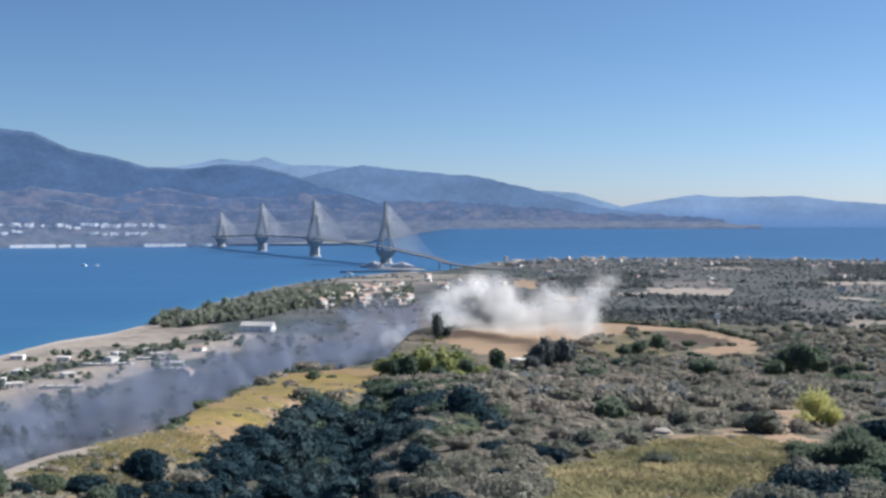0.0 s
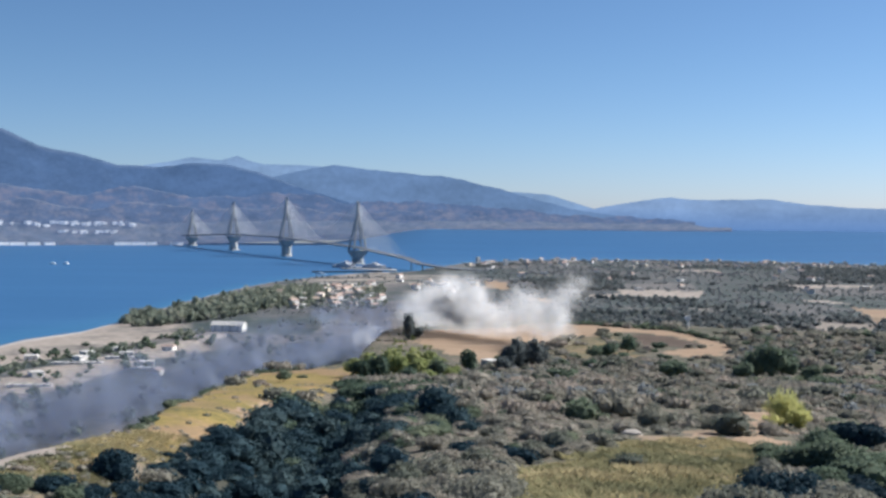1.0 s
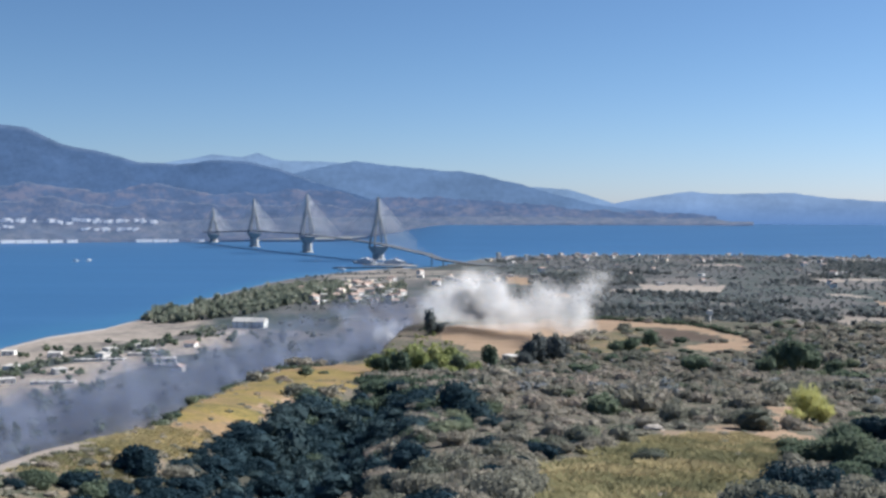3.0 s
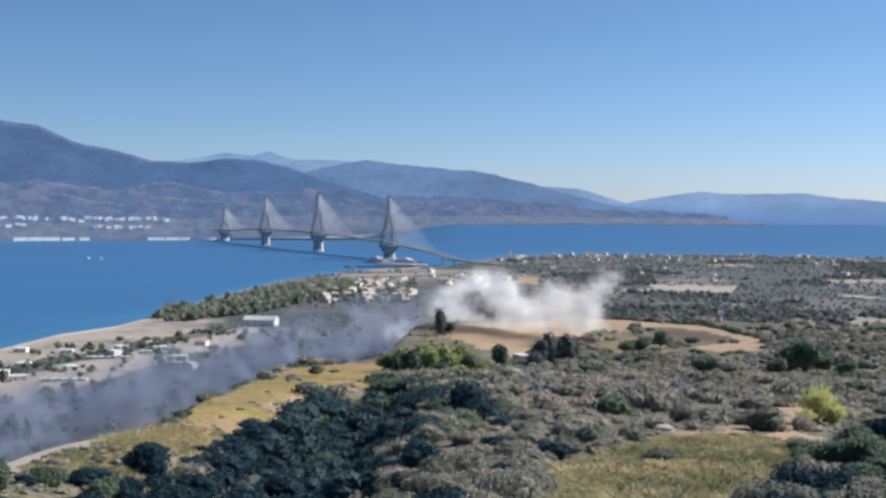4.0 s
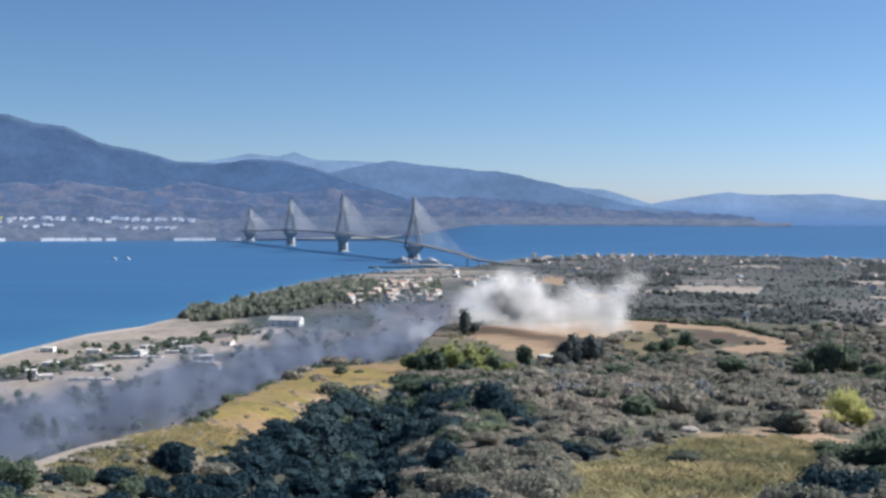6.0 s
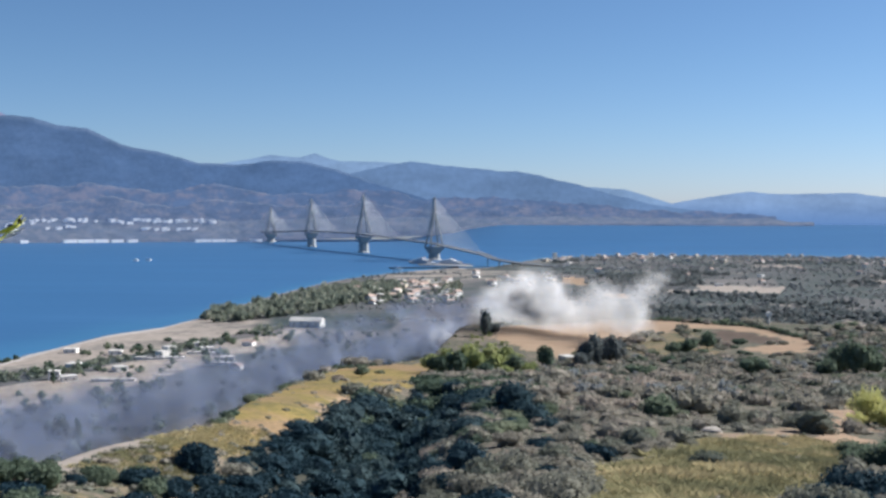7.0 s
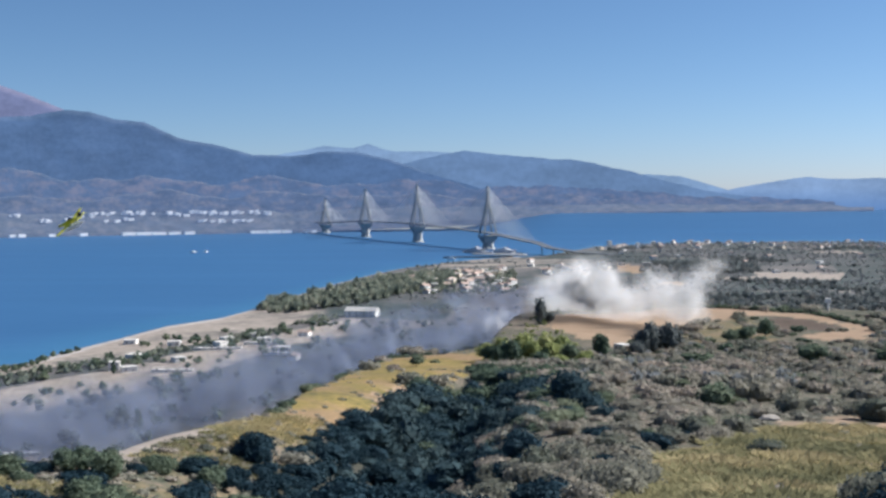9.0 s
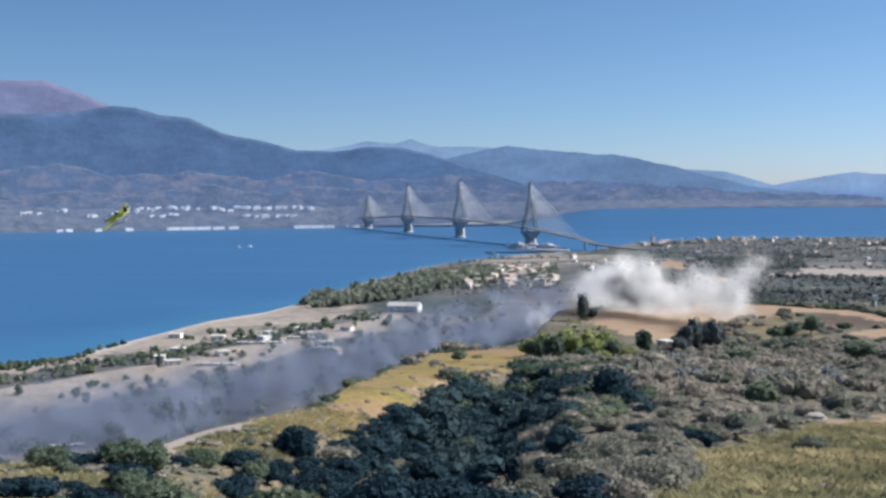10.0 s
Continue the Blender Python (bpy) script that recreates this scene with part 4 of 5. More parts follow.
x, y = np.concatenate([x, x2[keep]]), np.concatenate([y, y2[keep]])
tuft_kinds = [tuft(9) for _ in range(6)]
scatter("dry_grass", tuft_kinds, grounded(x, y, 0.05), rng.uniform(0.6, 1.5, len(x)), M_GRASS, "golden dry grass on the slope", "grass", np.clip(np.where(inside(x, y, STRIP) | inside(x, y, KNOLL), 0.70, 0.52) + 0.6 * grain(x, y, 12, 15.0) + rng.normal(0, 0.12, len(x)), 0, 1))


a, d, x, y = random_sector(5200, 2.5, 17, 76, 194)
keep = inside(x, y, PATCH) & (grain(x, y, 7, 91.0) > 0.0)
x, y = x[keep], y[keep]
tall_kinds = [tuft(24) for _ in range(6)]
scatter("tall_dry_grass", tall_kinds, grounded(x, y, 0.1), rng.uniform(1.2, 2.6, len(x)), M_GRASS, "clumps of taller golden and brown grass", "grass", np.clip(0.56 + 0.85 * grain(x, y, 6, 92.0) + rng.normal(0, 0.16, len(x)), 0, 1))


# ---- single trees ----
def tree(az, d, height, width, material, label, lumps=7, leaves=420, cone=0.0, name="tree", tint=0.45, lift=0.12):
    root = new(name)
    tagged(root, label, "tree")
    root.matrix_world = Matrix.Translation(spot(az, d, -0.3))
    v, f = crown_arrays(lumps, leaves, height * 0.075, (width / 2 / (0.95 if not cone else 0.6), width / 2 / (0.95 if not cone else 0.6), height * (1 - lift) / 2), height * lift, cone=cone)
    mesh_object("crown", v, f, material, root, tint=np.full(len(v), tint))
    bm = bmesh.new()
    beam(bm, (0, 0, -0.5), (0, 0, height * 0.55), height * 0.06, height * 0.025, 7)
    for i in range(4):
        t = i * 1.6 + rng.uniform(0, 0.8)
        beam(bm, (0, 0, height * (0.2 + 0.08 * i)), (width * 0.28 * math.cos(t), width * 0.28 * math.sin(t), height * (0.45 + 0.08 * i)), height * 0.025, height * 0.01, 5)
    part("trunk", bm, M_BARK, root)
    return root


for az, d, h, w in ((-0.28, 822, 20, 13), (0.2, 828, 12, 9)):
    tree(az, d, h, w, M_THICKET_HAZE, "dark bushy conifer at the corner of the ploughed field", 9, 520, 0.0, "conifer", 0.15, 0.02)
a, d, x, y = random_sector(700, -3.2, 1.6, 560, 860)
keep = ~bare(x, y) & ~inside(x, y, STRIP) & (d < np.interp(a, *RIDGE) + 5) & (rng.uniform(size=len(x)) < np.where(d < 680, 0.6, 0.16))
x, y = x[keep], y[keep]
scatter("knoll_bushes", lower_kinds, grounded(x, y, 0.3), rng.uniform(0.9, 2.4, len(x)), M_GREEN, "yellow-green bushes and young trees on the knoll", "bushes", rng.uniform(0.2, 1.0, len(x)))
tree(2.72, 590, 20, 9, M_DARK, "dark upright olive-green tree below the ploughed field", 6, 420, 0.0, "tree", 0.35, 0.05)
for az, d, h, w in ((4.6, 640, 17, 11), (5.0, 645, 23, 12), (5.35, 655, 18, 11), (5.75, 650, 22, 11), (6.1, 665, 14, 10), (4.3, 630, 11, 9)):
    tree(az, d, h, w, M_THICKET_HAZE, "dark broad tree in a clump beside the ploughed field", 11, 620, 0.0, "tree", 0.4, 0.02)
for az, d, h, w, t in ((-2.5, 540, 14, 11, 0.1), (-1.7, 530, 17, 12, 0.2), (-0.8, 545, 16, 12, 0.75), (0.2, 538, 15, 12, 0.9), (1.1, 535, 11, 10, 0.55), (-2.9, 565, 13, 11, 0.9), (0.0, 572, 18, 13, 0.95), (1.7, 545, 9, 9, 0.7),
                       (-1.2, 570, 19, 13, 0.85), (2.0, 560, 8, 8, 0.5), (-2.1, 580, 16, 12, 1.0), (0.8, 575, 16, 12, 0.9), (-0.2, 518, 9, 11, 0.2), (0.7, 512, 8, 10, 0.8)):
    tree(az, d, h, w, M_DARK if t in (0.1, 0.2, 0.55) else M_GREEN, "dark green leafy tree in a clump on the slope" if t in (0.1, 0.2, 0.55) else "bright green leafy tree in a clump on the slope", 8, 520, 0.0, "tree", t, 0.06)
for az, d, h, w in ((1.55, 1120, 11, 10), (3.7, 1130, 12, 8), (5.2, 1150, 14, 18), (4.7, 1145, 12, 14), (5.7, 1160, 12, 14), (8.0, 1090, 10, 12), (9.1, 1095, 11, 13), (8.4, 1120, 9, 12)):
    tree(az, d, h, w, M_DARK, "dark broad tree on the edge of the plain", 6, 200, 0.0, "tree", 0.35)
for az, d, h, w in ((9.4, 715, 14, 14), (10.3, 745, 16, 13), (8.8, 700, 11, 12), (16.2, 600, 23, 16), (16.9, 590, 26, 17), (17.6, 610, 21, 15), (15.7, 570, 14, 12), (7.2, 650, 7, 9), (12.5, 560, 13, 16), (18.8, 600, 11, 13)):
    tree(az, d, h, w, M_DARK, "dark green spreading tree among the scrub", 8, 420, 0.0, "tree", 0.55)
for az, d, h, w in ((-6.3, 520, 7, 9), (-4.75, 330, 9, 9), (-7.2, 265, 5, 6)):
    tree(az, d, h, w, M_DARK, "dark green bushy tree by the grassy slope", 7, 420, 0.0, "tree", 0.6)
for az, d, h, w in ((-20.2, 645, 15, 17), (-22.7, 622, 10, 15), (-21.6, 740, 10, 12), (-7.36, 1060, 16, 14), (-12.2, 800, 10, 12)):
    tree(az, d, h, w, M_THICKET_HAZE, "round dark tree standing in the drifting smoke", 8, 300, 0.0, "tree", 0.3, 0.05)
tree(-19.54, 628, 14, 5, M_DARK, "slender dark cypress in the smoky valley", 6, 260, 0.6, "cypress", 0.2)
tree(-20.6, 880, 10, 3.4, M_DARK, "slender dark cypress beside a white house", 6, 220, 0.6, "cypress", 0.2)
for az, d, h, w in ((-14.1, 150, 5.5, 7.5), (16.5, 100, 4.0, 5.0), (17.6, 102, 4.6, 5.5), (18.7, 103, 4.0, 5.0), (20.1, 200, 5.4, 7.5), (21.1, 196, 6.2, 8.5)):
    tree(az, d, h, w, M_OAK_SHADE, "dense dark evergreen tree on the near slope, shade in its leaf tone", 9, 1100, 0.0, "tree", 0.45, 0.04)
for az, d, h, w in ((17.5, 150, 4.2, 6.5), (18.8, 150, 5.0, 7.5), (20.1, 148, 5.4, 8), (21.5, 150, 5, 8), (19.3, 176, 5, 8), (20.8, 130, 4.6, 7), (22.2, 134, 5, 8), (19.5, 122, 4, 6), (17.0, 172, 3.6, 6)):
    tree(az, d, h, w, M_DARK, "broad dark green tree standing on the near slope", 9, 1000, 0.0, "tree", 0.55, 0.05)


def broom(az, d, height, width, stems, label):
    """A fan of thin upright stems set with fine leaves."""
    root = new("broom_bush")
    tagged(root, label, "bush")
    root.matrix_world = Matrix.Translation(spot(az, d, -0.2))
    t = rng.uniform(0, 2 * math.pi, stems)
    out = np.sqrt(rng.uniform(0, 1, stems))
    tip = np.stack([np.cos(t) * out * width / 2, np.sin(t) * out * width / 2, height * (1 - 0.45 * out ** 2) * rng.uniform(0.72, 1.05, stems)], -1)
    u = np.sqrt(rng.uniform(0.04, 1, (stems, 26)))[..., None]
    bend = tip[:, None, :] * np.concatenate([u ** 1.4, u ** 1.4, u], -1)
    p = (bend + rng.normal(0, 0.16, bend.shape)).reshape(-1, 3)
    along = np.repeat(tip / np.linalg.norm(tip, axis=1)[:, None], 26, 0) + rng.normal(0, 0.45, p.shape)
    side = np.cross(along, rng.normal(size=p.shape))
    side /= np.linalg.norm(side, axis=1)[:, None]
    v = np.stack([p - side * 0.09, p + side * 0.09, p + along * rng.uniform(0.35, 0.75, (len(p), 1))], 1).reshape(-1, 3)
    mesh_object("crown", v, np.arange(len(v)).reshape(-1, 3), M_BROOM, root, tint=np.repeat(rng.uniform(0.1, 0.8, stems), 78))
    bm = bmesh.new()
    for i in range(7):
        q = tip[i] * 0.6
        beam(bm, (0.1 * math.cos(i), 0.1 * math.sin(i), -0.4), tuple(q), 0.16, 0.05, 5)
    part("trunk", bm, M_BARK, root)


broom(17.55, 236, 7.6, 8.0, 150, "yellow-green broom bush beside bare earth")
broom(18.2, 232, 4.6, 5.0, 70, "low yellow-green broom bush beside bare earth")
broom(17.0, 230, 3.0, 4.0, 50, "low yellow-green broom bush beside bare earth")

tree(17.85, 238, 3.6, 1.3, M_OAK_SHADE, "small dark conifer in front of a broom bush", 5, 260, 0.6, "conifer", 0.3, 0.03)

# ---- the cable-stayed bridge ----
SPAN, ALONG = 560.0, Vector((-0.4147, 0.91, 0)).normalized()
ACROSS = Vector((ALONG.y, -ALONG.x, 0))
FIRST = Vector((-142, 2962, 0))
TOPS, DECKS = (157, 172, 163, 133), (42, 55, 55, 40)


def deck_height(k):
    return float(np.interp(k, (-0.55, 0, 1, 2, 3, 3.55), (25, 42, 55, 55, 40, 34)))


def line_point(k, side=0.0, z=0.0):
    return FIRST + ALONG * SPAN * k + ACROSS * side + Vector((0, 0, z))


unit_bar = beam(bmesh.new(), (0, 0, 0), (0, 0, 1), 1.0, 1.0, 4)
bar_mesh = bpy.data.meshes.new("stay_cable")
unit_bar.to_mesh(bar_mesh)
unit_bar.free()
bar_mesh.materials.append(M_CABLE)
for k in range(4):
    top, deck = TOPS[k], DECKS[k]
    root = new("bridge_pylon")
    tagged(root, "white concrete bridge pylon with four legs standing in the sea", "bridge pylon", "pylons of the bridge")
    cap = deck - 8.0
    frame_ = Matrix.Translation(FIRST + ALONG * SPAN * k) @ Matrix((ACROSS, ALONG, (0, 0, 1))).transposed().to_4x4()
    bm = bmesh.new()
    loft(bm, [[(r * math.cos(t), r * math.sin(t), z) for t in [math.pi / 8 + i * math.pi / 4 for i in range(8)]] for z, r in ((-8, 19), (2, 19), (4, 14.5), (cap - 18, 14))])
    pier = part("pier", bm, M_CONCRETE, root)
    bm = bmesh.new()
    loft(bm, [[(sx_ * r, sy_ * r, z) for sx_, sy_ in ((-1, -1), (1, -1), (1, 1), (-1, 1))] for z, r in ((cap - 18, 11), (cap - 3, 19.5), (cap, 19.5))])
    part("capital", bm, M_CONCRETE, root)
    join_z = top - 38
    for sx_ in (-1, 1):
        for sy_ in (-1, 1):
            bm = bmesh.new()
            beam(bm, (sx_ * 17.5, sy_ * 17.5, cap - 1), (sx_ * 1.8, sy_ * 1.8, join_z + 4), 5.6, 5.0, 4)
            part("leg", bm, M_CONCRETE, root)
    bm = bmesh.new()
    box(bm, -3.6, 3.6, -3.6, 3.6, join_z, top, 0.8)
    part("pylon_head", bm, M_CONCRETE, root)
    root.matrix_world = frame_
    for side in (-12.5, 12.5):
        for way in (-1, 1):
            for i in range(22):
                u = (i + 1) / 22
                reach_ = 16 + 256 * u
                low = Vector((side, way * reach_, deck_height(k + way * reach_ / SPAN)))
                high = Vector((side * 0.16, way * 2.0, join_z + 4 + (top - join_z - 6) * u))
                cable = new("stay_cable", bar_mesh)
                cable.parent = root
                span_v = high - low
                cable.matrix_basis = Matrix.Translation(low) @ span_v.to_track_quat("Z", "Y").to_matrix().to_4x4() @ Matrix.Diagonal((0.3, 0.3, span_v.length, 1))

bm = bmesh.new()
ks = np.linspace(-0.53, 3.53, 60)
loft(bm, [[line_point(k, s, deck_height(k) + z) for s, z in ((-13.5, 0), (-13.5, 0.8), (13.5, 0.8), (13.5, 0), (7, -2.6), (-7, -2.6))] for k in ks])
deck = part("bridge_deck", bm, M_DECK)
tagged(deck, "long grey road deck of the cable-stayed bridge over the strait", "bridge deck")


def viaduct(points, label, piers):
    root = new("approach_viaduct")
    tagged(root, label, "viaduct")
    pts = [Vector(p) for p in points]
    rings = []
    for i, p in enumerate(pts):
        w = (pts[min(i + 1, len(pts) - 1)] - pts[max(i - 1, 0)]).normalized()
        n = Vector((w.y, -w.x, 0)).normalized()
        rings.append([p + n * s + Vector((0, 0, z)) for s, z in ((-12, 0), (-12, 1.0), (12, 1.0), (12, 0), (6, -2.2), (-6, -2.2))])
    part("road_deck", loft(bmesh.new(), rings), M_DECK, root)
    for i in range(piers):
        f = (i + 0.5) / piers * (len(pts) - 1)
        j = min(int(f), len(pts) - 2)
        p = pts[j].lerp(pts[j + 1], f - j)
        bm = bmesh.new()
        box(bm, p.x - 1.5, p.x + 1.5, p.y - 1.5, p.y + 1.5, -8, p.z - 2.2, 0.85)
        part("support", bm, M_CONCRETE, root)
    return root


near_end = line_point(-0.53, 0, deck_height(-0.53))
viaduct([near_end, (9, 2640, 16.5), (45, 2592, 12.5), (70, 2560, 10.6), (104, 2520, 9.2), (140, 2480, 8.8)], "grey road viaduct curving down from the bridge to the shore", 6)


# ---- buildings ----
def house(w, l, h, wall, roof, gable, label, group, floors=1):
    """A house at the origin: walls, roof, windows with panes and a door."""
    root = new("house")
    tagged(root, label, "house", group)
    bm = bmesh.new()
    box(bm, -w / 2, w / 2, -l / 2, l / 2, -1.5, h)
    part("wall", bm, wall, root)
    bm = bmesh.new()
    if gable:
        o, r = 0.5, w * 0.28
        loft(bm, [[(-w / 2 - o, yy, h), (w / 2 + o, yy, h), (w / 2 + o, yy, h + 0.25), (0, yy, h + r), (-w / 2 - o, yy, h + 0.25)] for yy in (-l / 2 - o, l / 2 + o)])
    else:
        box(bm, -w / 2 - 0.2, w / 2 + 0.2, -l / 2 - 0.2, l / 2 + 0.2, h, h + 0.5)
    part("roof", bm, roof, root)
    for fl in range(floors):
        for yy in ((-l / 4, l / 4) if l < 16 else (-l * 0.36, -l * 0.12, l * 0.12, l * 0.36)):
            for sx_ in (-1, 1):
                bm = bmesh.new()
                box(bm, sx_ * w / 2 - 0.06, sx_ * w / 2 + 0.06, yy - 0.7, yy + 0.7, fl * 3 + 1.0, fl * 3 + 2.3)
                part("window", bm, M_GLASS, root)
        for xx in (-w / 4, w / 4):
            bm = bmesh.new()
            box(bm, xx - 0.7, xx + 0.7, -l / 2 - 0.06, -l / 2 + 0.06, fl * 3 + 1.0, fl * 3 + 2.3)
            part("window", bm, M_GLASS, root)
    bm = bmesh.new()
    box(bm, -0.55, 0.55, -l / 2 - 0.1, -l / 2 + 0.1, 0, 2.1)
    part("door", bm, M_BARK, root)
    return root


village = [house(9, 12, 6.2, M_WHITE, M_TILE, True, "white two-storey house with a red tiled roof", "houses of the village", 2),
           house(8, 10, 3.4, M_WHITE, M_TILE, True, "small white house with a red tiled roof", "houses of the village"),
           house(10, 13, 6.4, M_CREAM, M_SLAB, False, "cream two-storey house with a flat roof", "houses of the village", 2),
           house(9, 11, 3.4, M_WHITE, M_SLAB, False, "low white house with a flat roof", "houses of the village")]


def place_houses(n, a0, a1, d0, d1, gap, seed, kinds=(0, 1, 2, 3)):
    r = np.random.default_rng(seed)
    placed = []
    for _ in range(n * 12):
        az, dd = r.uniform(a0, a1), r.uniform(d0, d1)
        p = spot(az, dd)
        if dd > np.interp(az, *SHORE) - 60 or any((p - q).length < gap for q in placed):
            continue
        placed.append(p)
        copy_thing(village[r.choice(kinds)], pose(p.x, p.y, p.z, 0, 0, r.uniform(0, 360)))
        if len(placed) >= n:
            break


place_houses(72, -6.5, -1.5, 1500, 1960, 13, 3)
place_houses(14, -1.5, 3.0, 1750, 2300, 22, 4)
place_houses(84, 2.5, 21.5, 2750, 3290, 18, 5)
place_houses(26, 2.5, 21.5, 1900, 2750, 30, 6)
place_houses(12, -20.5, -11.5, 890, 1100, 34, 9, (3, 3, 3, 1))
p = spot(0.93, 1930)
for kind in village:
    for ob in (*kind.children, kind):
        bpy.data.objects.remove(ob)
big = house(9, 9, 7.5, M_WHITE, M_SLAB, False, "bright white cubic house among dark trees", "", 2)
big.matrix_world = pose(p.x, p.y, p.z, 0, 0, 20)
p = spot(-20.55, 905)
tower = house(8, 8, 6, M_WHITE, M_SLAB, False, "square white house beside a cypress", "", 2)
tower.matrix_world = pose(p.x, p.y, p.z, 0, 0, 15)
p = spot(-8.88, 1222)
hall = house(14, 33, 6.2, M_WHITE, M_SLAB, True, "long white hall with a low white roof", "", 2)
hall.name = "hall"
hall.matrix_world = pose(p.x, p.y, p.z, 0, 0, 80)
for az, d, w, h in ((3.07, 2760, 8, 21), (4.4, 2770, 7, 15), (3.5, 2790, 10, 9)):
    p = spot(az, d)
    block = house(w, w, h, M_WHITE, M_SLAB, False, "tall narrow white building near the shore", "", max(2, int(h / 3.2)))
    block.name = "tower_house"
    block.matrix_world = pose(p.x, p.y, p.z, 0, 0, 30)
for az, d, length, turn in ((-13.6, 1012, 34, 84), (-15.3, 992, 22, 88), (-16.2, 996, 26, 84), (-17.9, 872, 30, 92), (-12.9, 930, 26, 80)):
    p = spot(az, d)
    tunnel = house(6, length, 1.2, M_WHITE, M_SLAB, False, "long low white greenhouse among the fields by the shore", "greenhouses by the shore")
    tunnel.name = "greenhouse"
    tunnel.matrix_world = pose(p.x, p.y, p.z, 0, 0, turn)
p = spot(-25.6, 606)
glasshouse = house(5, 34, 1.3, M_WHITE, M_WHITE, False, "long low white greenhouse on the smoky valley floor", "")
glasshouse.name = "greenhouse"
glasshouse.matrix_world = pose(p.x, p.y, p.z, 0, 0, 112)


# town walls and panes glow faintly, haze light added to lift shaded sides
M_TOWN = far_material("far_town_haze_render", (0.44, 0.44, 0.44), (0.66, 0.65, 0.63), (0.085, 0.105, 0.155), 0.66, 0.05)
M_TOWN_GLASS = far_material("far_town_haze_glass", (0.10, 0.11, 0.13), (0.16, 0.17, 0.19), (0.105, 0.13, 0.19), 0.66, 0.05)


def coast_dist(az, slope_at):
    """How far off the coastal plain lies where it is seen at a slope of sight."""
    low = float(np.interp(az, *FOOT))
    return 4660 + 75 * min(1.0, max(0.0, (slope_at - low) / (-0.0095 - low)))


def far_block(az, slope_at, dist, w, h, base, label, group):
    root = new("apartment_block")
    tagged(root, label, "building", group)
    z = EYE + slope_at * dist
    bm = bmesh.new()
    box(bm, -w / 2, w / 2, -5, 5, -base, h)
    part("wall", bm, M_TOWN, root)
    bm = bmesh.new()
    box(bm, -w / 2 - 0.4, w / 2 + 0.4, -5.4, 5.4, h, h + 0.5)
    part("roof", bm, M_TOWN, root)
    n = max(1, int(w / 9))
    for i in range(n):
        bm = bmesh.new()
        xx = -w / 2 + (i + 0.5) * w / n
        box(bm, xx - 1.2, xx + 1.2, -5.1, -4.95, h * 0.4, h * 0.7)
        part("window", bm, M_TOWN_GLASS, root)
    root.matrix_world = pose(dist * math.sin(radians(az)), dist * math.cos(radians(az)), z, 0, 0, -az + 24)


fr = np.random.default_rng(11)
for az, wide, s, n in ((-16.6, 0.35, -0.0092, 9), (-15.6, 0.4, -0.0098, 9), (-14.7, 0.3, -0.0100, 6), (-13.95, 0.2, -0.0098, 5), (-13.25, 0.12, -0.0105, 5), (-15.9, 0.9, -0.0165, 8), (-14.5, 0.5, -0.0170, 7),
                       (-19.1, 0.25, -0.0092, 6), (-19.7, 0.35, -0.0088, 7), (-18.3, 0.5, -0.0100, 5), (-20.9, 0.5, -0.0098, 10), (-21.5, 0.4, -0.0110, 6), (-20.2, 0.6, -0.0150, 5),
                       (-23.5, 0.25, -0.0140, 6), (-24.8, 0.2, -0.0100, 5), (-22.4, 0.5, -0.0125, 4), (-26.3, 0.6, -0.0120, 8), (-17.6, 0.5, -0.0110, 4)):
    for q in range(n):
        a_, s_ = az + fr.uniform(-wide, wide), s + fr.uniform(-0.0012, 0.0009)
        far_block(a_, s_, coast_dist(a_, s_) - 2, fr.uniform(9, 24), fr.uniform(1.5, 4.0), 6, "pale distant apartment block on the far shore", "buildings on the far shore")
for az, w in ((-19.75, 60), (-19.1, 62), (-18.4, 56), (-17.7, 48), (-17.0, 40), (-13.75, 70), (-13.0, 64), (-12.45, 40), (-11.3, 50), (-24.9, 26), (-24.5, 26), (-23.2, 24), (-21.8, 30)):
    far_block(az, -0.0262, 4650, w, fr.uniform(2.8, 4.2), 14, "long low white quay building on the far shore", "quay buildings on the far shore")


# ---- boats ----
def boat(az, d, length, turn, label, z=0.0):
    root = new("boat")
    tagged(root, label, "boat", "boats on the strait")
    b = length * 0.14
    bm = bmesh.new()
    loft(bm, [[(-b * k, length * t, zz) if zz > 0 else (-b * k * 0.6, length * t, zz) for zz in (-0.6, 1.8)] + [(b * k * (0.6 if zz < 0 else 1), length * t, zz) for zz in (1.8, -0.6)] for t, k in ((-0.5, 0.9), (0.0, 1.0), (0.3, 0.75), (0.5, 0.08))])
    part("hull", bm, M_BOAT, root)
    bm = bmesh.new()
    box(bm, -b * 0.7, b * 0.7, -length * 0.3, length * 0.2, 1.8, 4.6, 0.85)
    part("cabin", bm, M_BOAT, root)
    bm = bmesh.new()
    beam(bm, (0, -length * 0.05, 4.5), (0, -length * 0.05, 8.5), 0.35, 0.2, 6)
    part("mast", bm, M_BOAT, root)
    root.matrix_world = pose(d * math.sin(radians(az)), d * math.cos(radians(az)), z, 0, 0, turn)


boat(-16.87, 3010, 17, 75, "white motor boat crossing the strait")
boat(-16.3, 3015, 17, 70, "white motor boat following another")


